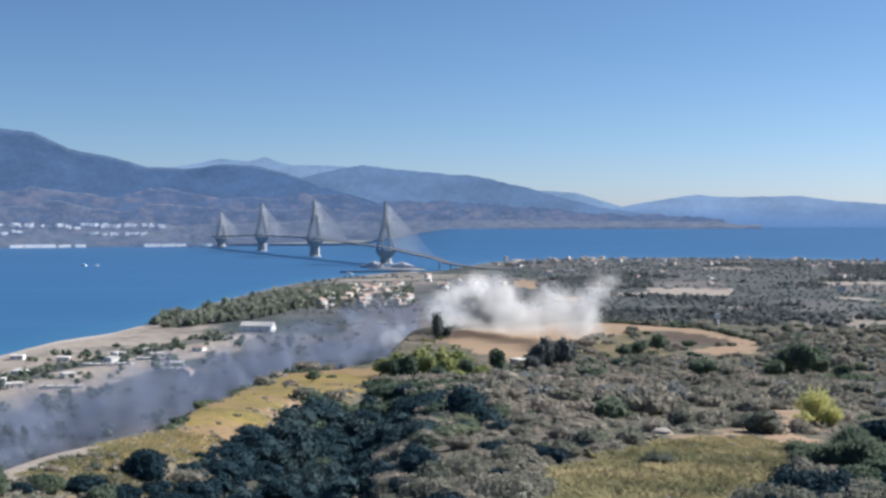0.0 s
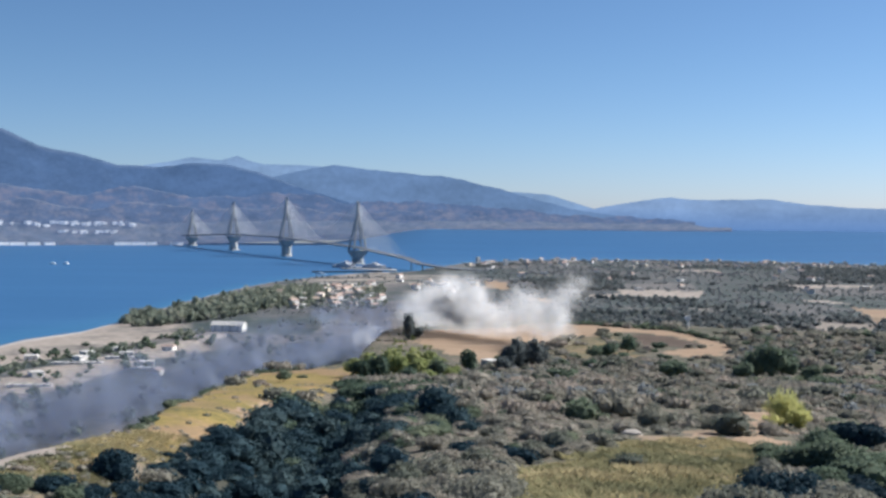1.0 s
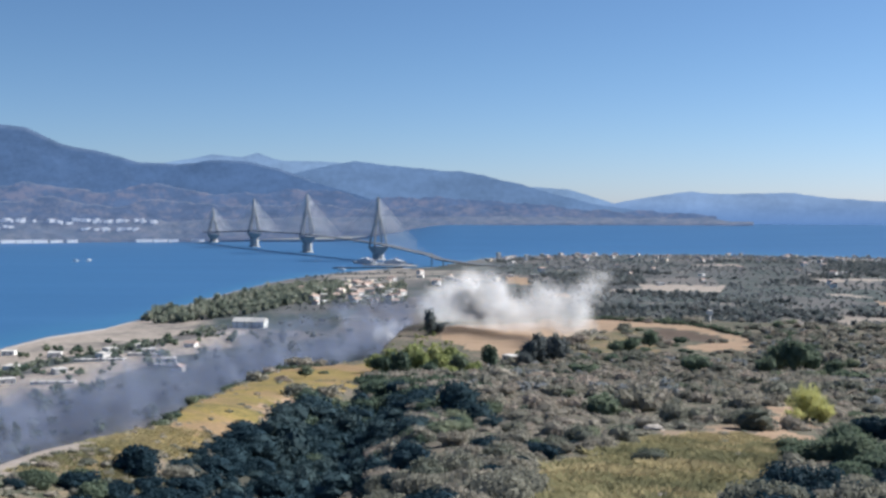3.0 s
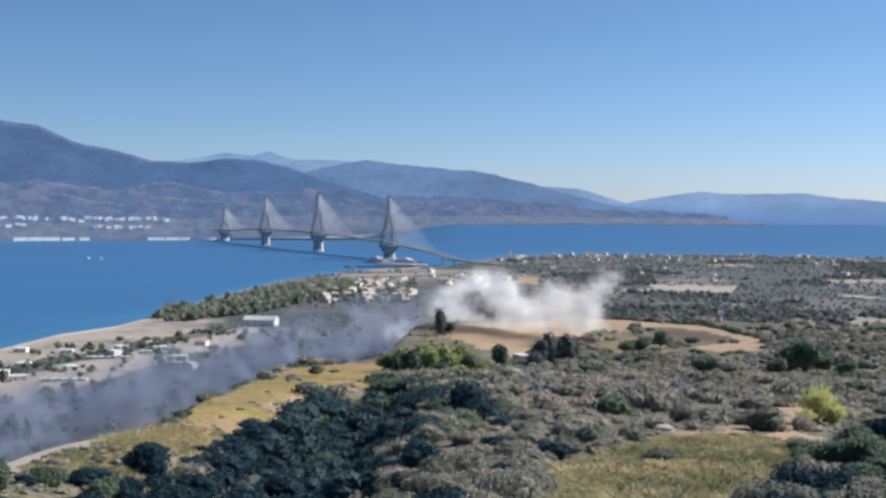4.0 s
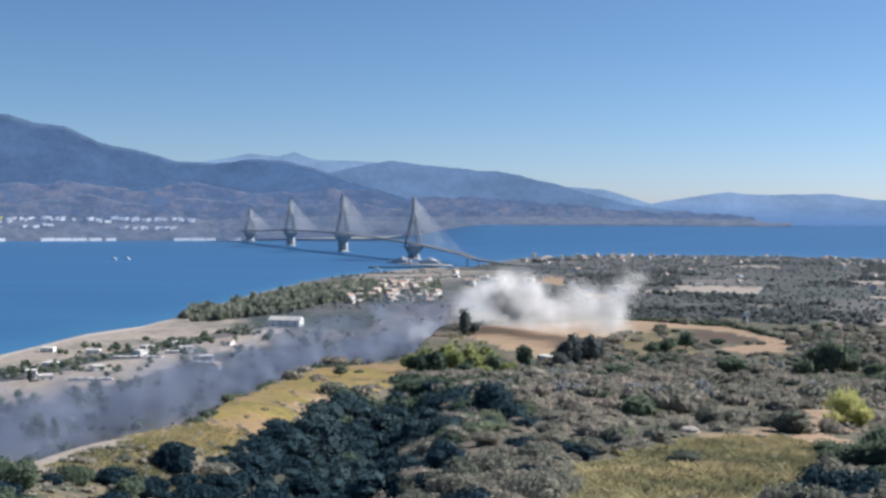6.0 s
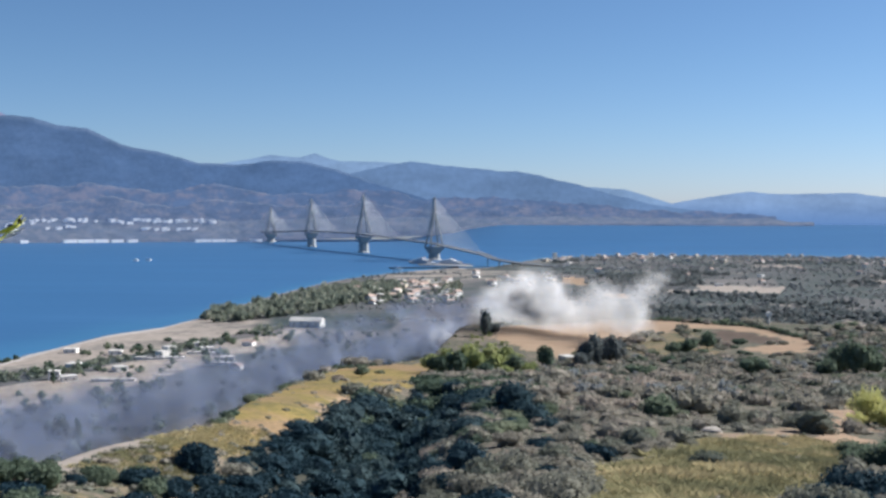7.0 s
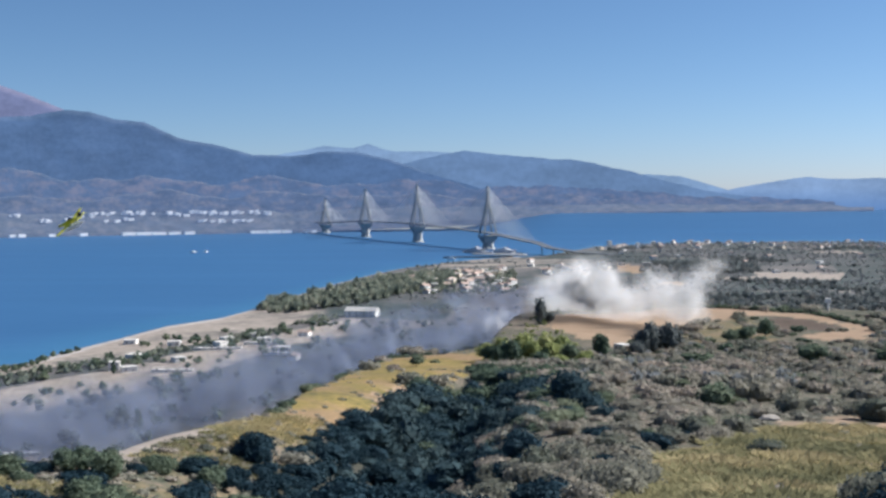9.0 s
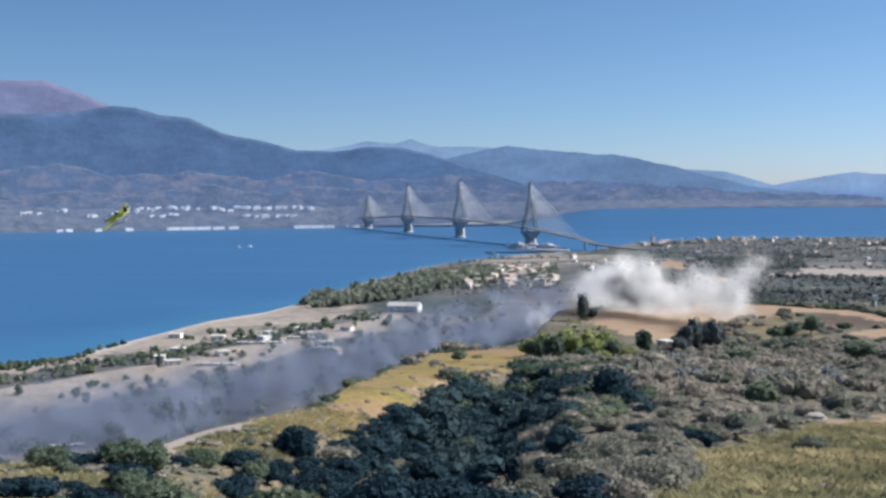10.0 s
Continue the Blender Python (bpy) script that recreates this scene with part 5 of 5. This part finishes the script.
def ferry(place, turn, label):
    """A double-ended car ferry with an open deck, side galleries and a wheelhouse on a portal."""
    root = new("ferry")
    tagged(root, label, "ferry")
    bm = bmesh.new()
    loft(bm, [[(-w * 0.8, yy, -2), (-w, yy, 4.2), (w, yy, 4.2), (w * 0.8, yy, -2)] for yy, w in ((-44, 5.5), (-34, 8.5), (34, 8.5), (44, 5.5))])
    part("hull", bm, M_HAZE_GREY, root)
    for side in (-1, 1):
        bm = bmesh.new()
        box(bm, side * 7.2 - 1.1, side * 7.2 + 1.1, -26, 26, 4.2, 9.5)
        part("gallery", bm, M_HAZE_GREY, root)
    bm = bmesh.new()
    box(bm, -8.3, 8.3, -12, 12, 9.5, 12.2)
    part("saloon", bm, M_HAZE_GREY, root)
    bm = bmesh.new()
    box(bm, -3.5, 3.5, -4, 4, 12.2, 15.2, 0.9)
    part("wheelhouse", bm, M_HAZE_GREY, root)
    bm = bmesh.new()
    beam(bm, (0, -7, 12.2), (0, -7, 17.5), 2.2, 1.8, 8)
    part("funnel", bm, M_TILE, root)
    for way in (-1, 1):
        bm = bmesh.new()
        box(bm, -4.5, 4.5, way * 47 - 4, way * 47 + 4, 3.4, 4.0)
        part("ramp", bm, M_DECK, root)
    root.matrix_world = pose(*place, 0, 0, turn)


ferry((-160, 2765, 0), 42, "white double-ended car ferry at the landing by the bridge")
ferry((-92, 2705, 0), 60, "white car ferry moored at the landing by the bridge")
boat(-4.55, 2480, 22, 85, "moored white boat near the shore")
bm = bmesh.new()
loft(bm, [[Vector((-70 - 150 * u, 2560 - 12 * u, 0)) + Vector((0, q, z)) for q, z in ((-9, -6), (-6, 2.4), (6, 2.4), (9, -6))] for u in np.linspace(0, 1, 9)])
tagged(part("breakwater", bm, M_ASPHALT), "low dark rubble mole beside the bridge landing", "breakwater", kind="structure")
bm = bmesh.new()
loft(bm, [[Vector((-40 - 125 * u, 2625 + 70 * u, 0)) + Vector((0, q, z)) for q, z in ((-30 + 18 * u, -6), (-28 + 18 * u, 2.6), (26 - 18 * u, 2.6), (28 - 18 * u, -6))] for u in np.linspace(0, 1, 9)])
tagged(part("ferry_quay", bm, M_CONCRETE), "pale concrete ferry quay below the bridge", "quay", kind="structure")


# ---- pale rock on the slope, and a shed by the field ----
M_ROCK = plain("limestone", (0.25, 0.23, 0.20), (0.40, 0.36, 0.32), 0.8, 0.95, 0.1, 0, 0.5)


def outcrop(az, d, w, l, h, seed):
    """A low slab of limestone showing through the soil."""
    r = np.random.default_rng(seed)
    bm = bmesh.new()
    bmesh.ops.create_icosphere(bm, subdivisions=3, radius=1.0)
    n1, n2 = r.normal(size=3), r.normal(size=3)
    for q in bm.verts:
        k = 1 + 0.22 * math.sin(2.6 * float(np.dot(n1, q.co))) + 0.12 * math.sin(5.5 * float(np.dot(n2, q.co)))
        flat = max(-1.0, min(0.55, q.co.z))
        q.co = Vector((q.co.x * w / 2 * k, q.co.y * l / 2 * k, flat * h))
    rock = part("rock_outcrop", bm, M_ROCK)
    tagged(rock, "pale weathered limestone slab among the shrubs", "rock", "rocks on the hillside")
    p = spot(az, d)
    rock.matrix_world = pose(p.x, p.y, p.z + 0.1, 6, 0, r.uniform(-40, 40))


for i, (az, d, w, l, h) in enumerate(((6.4, 156, 3.0, 2.4, 0.7), (4.9, 136, 3.2, 2.2, 0.6), (3.4, 119, 2.8, 2.0, 0.6), (10.6, 190, 3.0, 2.6, 0.9), (-9.6, 215, 4.0, 3.0, 0.7), (7.6, 158, 3.0, 2.2, 0.8), (-7.0, 300, 6.0, 4.0, 0.8))):
    outcrop(az, d, w, l, h, 70 + i)
p = spot(3.7, 655)
shed = house(6, 9, 3.0, M_CREAM, M_SLAB, False, "small pale shed between dark trees by the field", "")
shed.name = "shed"
shed.matrix_world = pose(p.x, p.y, p.z, 0, 0, 35)

# ---- the mast by the field ----
root = new("radio_mast")
tagged(root, "pale slender mast with a white tank beside the ploughed field", "mast")
for i in range(4):
    bm = bmesh.new()
    beam(bm, (0, 0, i * 2.2 - (0.5 if i == 0 else 0)), (0, 0, i * 2.2 + 2.2), 2.4 - i * 0.25, 2.15 - i * 0.25, 8)
    part("section", bm, M_CREAM if i == 0 else M_WHITE, root)
bm = bmesh.new()
box(bm, -2.2, 2.2, -1.8, 1.8, 6.6, 9.8, 0.85)
part("tank", bm, M_WHITE, root)
root.matrix_world = Matrix.Translation(spot(13.1, 945))


# ---- the water bomber ----
def aircraft(place, heading, pitch_, bank):
    """A single-engined fire-fighting aeroplane, nose towards +y."""
    root = new("aircraft")
    tagged(root, "yellow single-engined fire-fighting aeroplane banking over the strait", "aircraft")
    bm = bmesh.new()
    rings = []
    for yy, w, z0, z1 in ((-5.4, 0.12, 0.5, 0.9), (-3.5, 0.35, 0.1, 1.0), (-1.2, 0.55, -0.35, 1.15), (1.0, 0.62, -0.55, 1.1), (2.6, 0.6, -0.55, 0.85), (4.0, 0.5, -0.4, 0.6), (5.2, 0.32, -0.15, 0.4)):
        rings.append([(-w * 0.6, yy, z0), (-w, yy, z0 + (z1 - z0) * 0.4), (-w * 0.9, yy, z1 - 0.25), (-w * 0.4, yy, z1), (w * 0.4, yy, z1), (w * 0.9, yy, z1 - 0.25), (w, yy, z0 + (z1 - z0) * 0.4), (w * 0.6, yy, z0)])
    part("fuselage", loft(bm, rings), M_YELLOW, root)
    for side in (-1, 1):
        bm = bmesh.new()
        loft(bm, [[(side * xx, 0.2 * 0 + c0, zz), (side * xx, c0 + ch * 0.6, zz + 0.2), (side * xx, c0 + ch, zz + 0.05), (side * xx, c0 + ch * 0.5, zz - 0.12)] for xx, c0, ch, zz in ((0.4, -0.4, 2.3, -0.3), (5, -0.3, 2.1, 0.0), (9.0, -0.1, 1.6, 0.3))])
        part("wing", bm, M_YELLOW, root)
        bm = bmesh.new()
        loft(bm, [[(side * 1.4 + r * math.cos(t), yy, -1.7 + r * math.sin(t)) for t in [i * math.pi / 4 for i in range(8)]] for yy, r in ((-4.0, 0.12), (-1.5, 0.38), (2.5, 0.42), (4.2, 0.1))])
        for yy in (-0.8, 2.0):
            beam(bm, (side * 0.6, yy, -0.3), (side * 1.4, yy, -1.5), 0.16, 0.16, 6)
        part("float", bm, M_BOAT, root, "pale grey float on struts")
        bm = bmesh.new()
        box(bm, side * 1.5 - 1.3, side * 1.5 + 1.3, -5.2, -4.1, 0.7, 0.85)
        part("tailplane", bm, M_YELLOW, root)
    bm = bmesh.new()
    loft(bm, [[(-0.08, y0, z), (0.08, y0, z), (0.08, y1, z), (-0.08, y1, z)] for z, y0, y1 in ((0.8, -5.6, -3.6), (2.6, -5.9, -4.8))])
    part("fin", bm, M_BLACK, root, "dark tail fin")
    bm = bmesh.new()
    loft(bm, [[(-w, yy, 1.05), (-w * 0.7, yy, z1), (w * 0.7, yy, z1), (w, yy, 1.05)] for yy, w, z1 in ((-1.6, 0.3, 1.25), (-0.8, 0.42, 1.75), (0.2, 0.42, 1.75), (0.9, 0.35, 1.2))])
    part("canopy", bm, M_GLASS, root)
    bm = bmesh.new()
    beam(bm, (0, 5.2, 0.1), (0, 5.7, 0.1), 0.5, 0.1, 8)
    hub = part("spinner", bm, M_BLACK, root)
    for q in range(5):
        t = q * 2 * math.pi / 5 + 0.4
        bm = bmesh.new()
        beam(bm, (0, 5.4, 0.1), (1.4 * math.cos(t), 5.4, 0.1 + 1.4 * math.sin(t)), 0.22, 0.12, 4)
        part("blade", bm, M_BLACK, hub)
    root.matrix_world = pose(*place) @ pose(0, 0, 0, 0, 0, heading) @ pose(0, 0, 0, pitch_, 0, 0) @ pose(0, 0, 0, 0, bank, 0)


PD = 430.0
aircraft((PD * math.sin(radians(-22.35)), PD * math.cos(radians(-22.35)), EYE - 0.0165 * PD), 72, -16, -32)


# ---- smoke and water spray: clouds of small soft puffs ----
def puffs(centres, size, material, name, label, category):
    """Small soft six-sided puffs, dense in the middle and clear at the rim."""
    n = len(centres)
    e1 = rng.normal(size=(n, 3))
    e1 /= np.linalg.norm(e1, axis=1)[:, None]
    e2 = np.cross(e1, rng.normal(size=(n, 3)))
    e2 /= np.linalg.norm(e2, axis=1)[:, None]
    s = size * rng.uniform(0.5, 1.5, (n, 1))
    ring = [centres + e1 * s * math.cos(t) + e2 * s * math.sin(t) * 0.8 for t in [q * math.pi / 3 for q in range(6)]]
    verts = np.stack([centres, *ring], 1).reshape(-1, 3)
    fan_ = np.array([[0, 1 + q, 1 + (q + 1) % 6] for q in range(6)])
    faces = (np.arange(n)[:, None, None] * 7 + fan_[None]).reshape(-1, 3)
    ob = mesh_object(name, verts, faces, material)
    ob.data.attributes.new("dens", "FLOAT", "POINT").data.foreach_set("value", np.tile([1.0, 0, 0, 0, 0, 0, 0], n).astype(np.float32))
    return tagged(ob, label, category, kind="stuff")


def plume(n, bearings, dists, low, high, wide, seed):
    """Points of a drifting plume between a lower and an upper slope of sight, thinned into wisps."""
    az = rng.uniform(bearings[0], bearings[-1], n)
    v = rng.beta(0.9, 1.8, n)
    lo_s, hi_s = np.interp(az, bearings, low), np.interp(az, bearings, high)
    sl = lo_s + (hi_s - lo_s) * v + 0.004 * grain(az * 3, v, 1.1, seed)
    dd = np.interp(az, bearings, dists) + rng.normal(0, wide, n)
    x_, y_ = dd * np.sin(np.radians(az)), dd * np.cos(np.radians(az))
    z_ = np.maximum(EYE - sl * dd, land(x_, y_) + 0.5)
    wisp = 0.9 + 0.3 * grain(az * 2.2, sl * 260, 1.7, seed) + 0.3 * grain(az * 5 + sl * 90, sl * 500, 1.3, seed + 1)
    keep = rng.uniform(size=n) < wisp
    return np.stack([x_, y_, z_], -1)[keep]


VALLEY = (-28, -21.4, -16.5, -11.2, -7.2, -4, -1.2)
HUG, TOP_EDGE = (0.215, 0.205, 0.194, 0.158, 0.137, 0.128, 0.115), (0.150, 0.145, 0.129, 0.107, 0.088, 0.085, 0.087)
REACH = (630, 650, 690, 800, 900, 965, 1010)
puffs(plume(3600, VALLEY, REACH, HUG, TOP_EDGE, 60, 20.0), 13.0, M_SMOKE, "smoke", "thin blue-grey wildfire smoke drifting over the valley", "smoke")
puffs(plume(1300, VALLEY, REACH, HUG, [0.6 * h + 0.4 * e for h, e in zip(HUG, TOP_EDGE)], 30, 22.0), 7.0, M_SMOKE, "smoke", "denser wisps of smoke hugging the foot of the ridge", "smoke")
puffs(plume(420, (-5.0, -3, 0, 2.0, 3.5), (1250, 1280, 1320, 1340, 1350), (0.090, 0.089, 0.087, 0.086, 0.084), (0.076, 0.073, 0.073, 0.074, 0.077), 25, 24.0), 11.0, M_SMOKE, "smoke", "low blue haze of smoke behind the ploughed field", "smoke")

# the dropped water: billows of mist by bearing, slope of sight, their half widths and share
BILLOWS = ((-0.42, -0.086, 0.45, 0.0085, 0.5), (0.4, -0.077, 0.55, 0.011, 0.9), (1.2, -0.070, 0.65, 0.010, 1.3), (2.15, -0.067, 0.7, 0.009, 1.3), (3.1, -0.070, 0.45, 0.009, 0.8),
           (1.9, -0.084, 1.15, 0.010, 2.3), (0.8, -0.095, 0.9, 0.008, 1.1), (2.7, -0.095, 1.0, 0.008, 1.7), (3.8, -0.088, 0.8, 0.010, 1.3), (4.85, -0.088, 0.9, 0.011, 1.5),
           (5.4, -0.072, 0.55, 0.008, 0.6), (5.9, -0.084, 0.8, 0.010, 1.3), (6.55, -0.093, 0.65, 0.007, 0.9), (6.95, -0.081, 0.4, 0.009, 0.5), (7.2, -0.069, 0.28, 0.006, 0.22),
           (7.7, -0.062, 0.27, 0.0055, 0.15), (8.15, -0.056, 0.25, 0.004, 0.08), (2.2, -0.060, 0.9, 0.005, 0.3))


def billow_points(n):
    share = np.array([b[4] for b in BILLOWS])
    pick = np.array(BILLOWS)[rng.choice(len(BILLOWS), n, p=share / share.sum())]
    az_ = pick[:, 0] + rng.normal(0, 0.72, n) * pick[:, 2]
    sl = pick[:, 1] + rng.normal(0, 0.6, n) * pick[:, 3]
    dist = 900 - 15 * az_ + rng.normal(0, 6, n)
    p = np.stack([dist * np.sin(np.radians(az_)), dist * np.cos(np.radians(az_)), EYE + sl * dist], -1)
    return p[p[:, 2] > land(p[:, 0], p[:, 1]) + 0.8]


puffs(billow_points(2300), 10.0, M_SPRAY, "spray_mist", "fine white mist of dropped water drifting over the field", "water spray")
puff = plume(420, (-3.0, -2.2, -1.5, -0.7), (960, 960, 962, 965), (0.110, 0.111, 0.111, 0.108), (0.102, 0.096, 0.098, 0.104), 8, 27.0)
puff += rng.normal(0, 1.6, puff.shape)
puff[:, 2] = np.maximum(puff[:, 2], land(puff[:, 0], puff[:, 1]) + 0.4)
puffs(puff, 4.2, M_STEAM, "white_smoke", "small puff of white smoke at the fire's edge", "smoke")
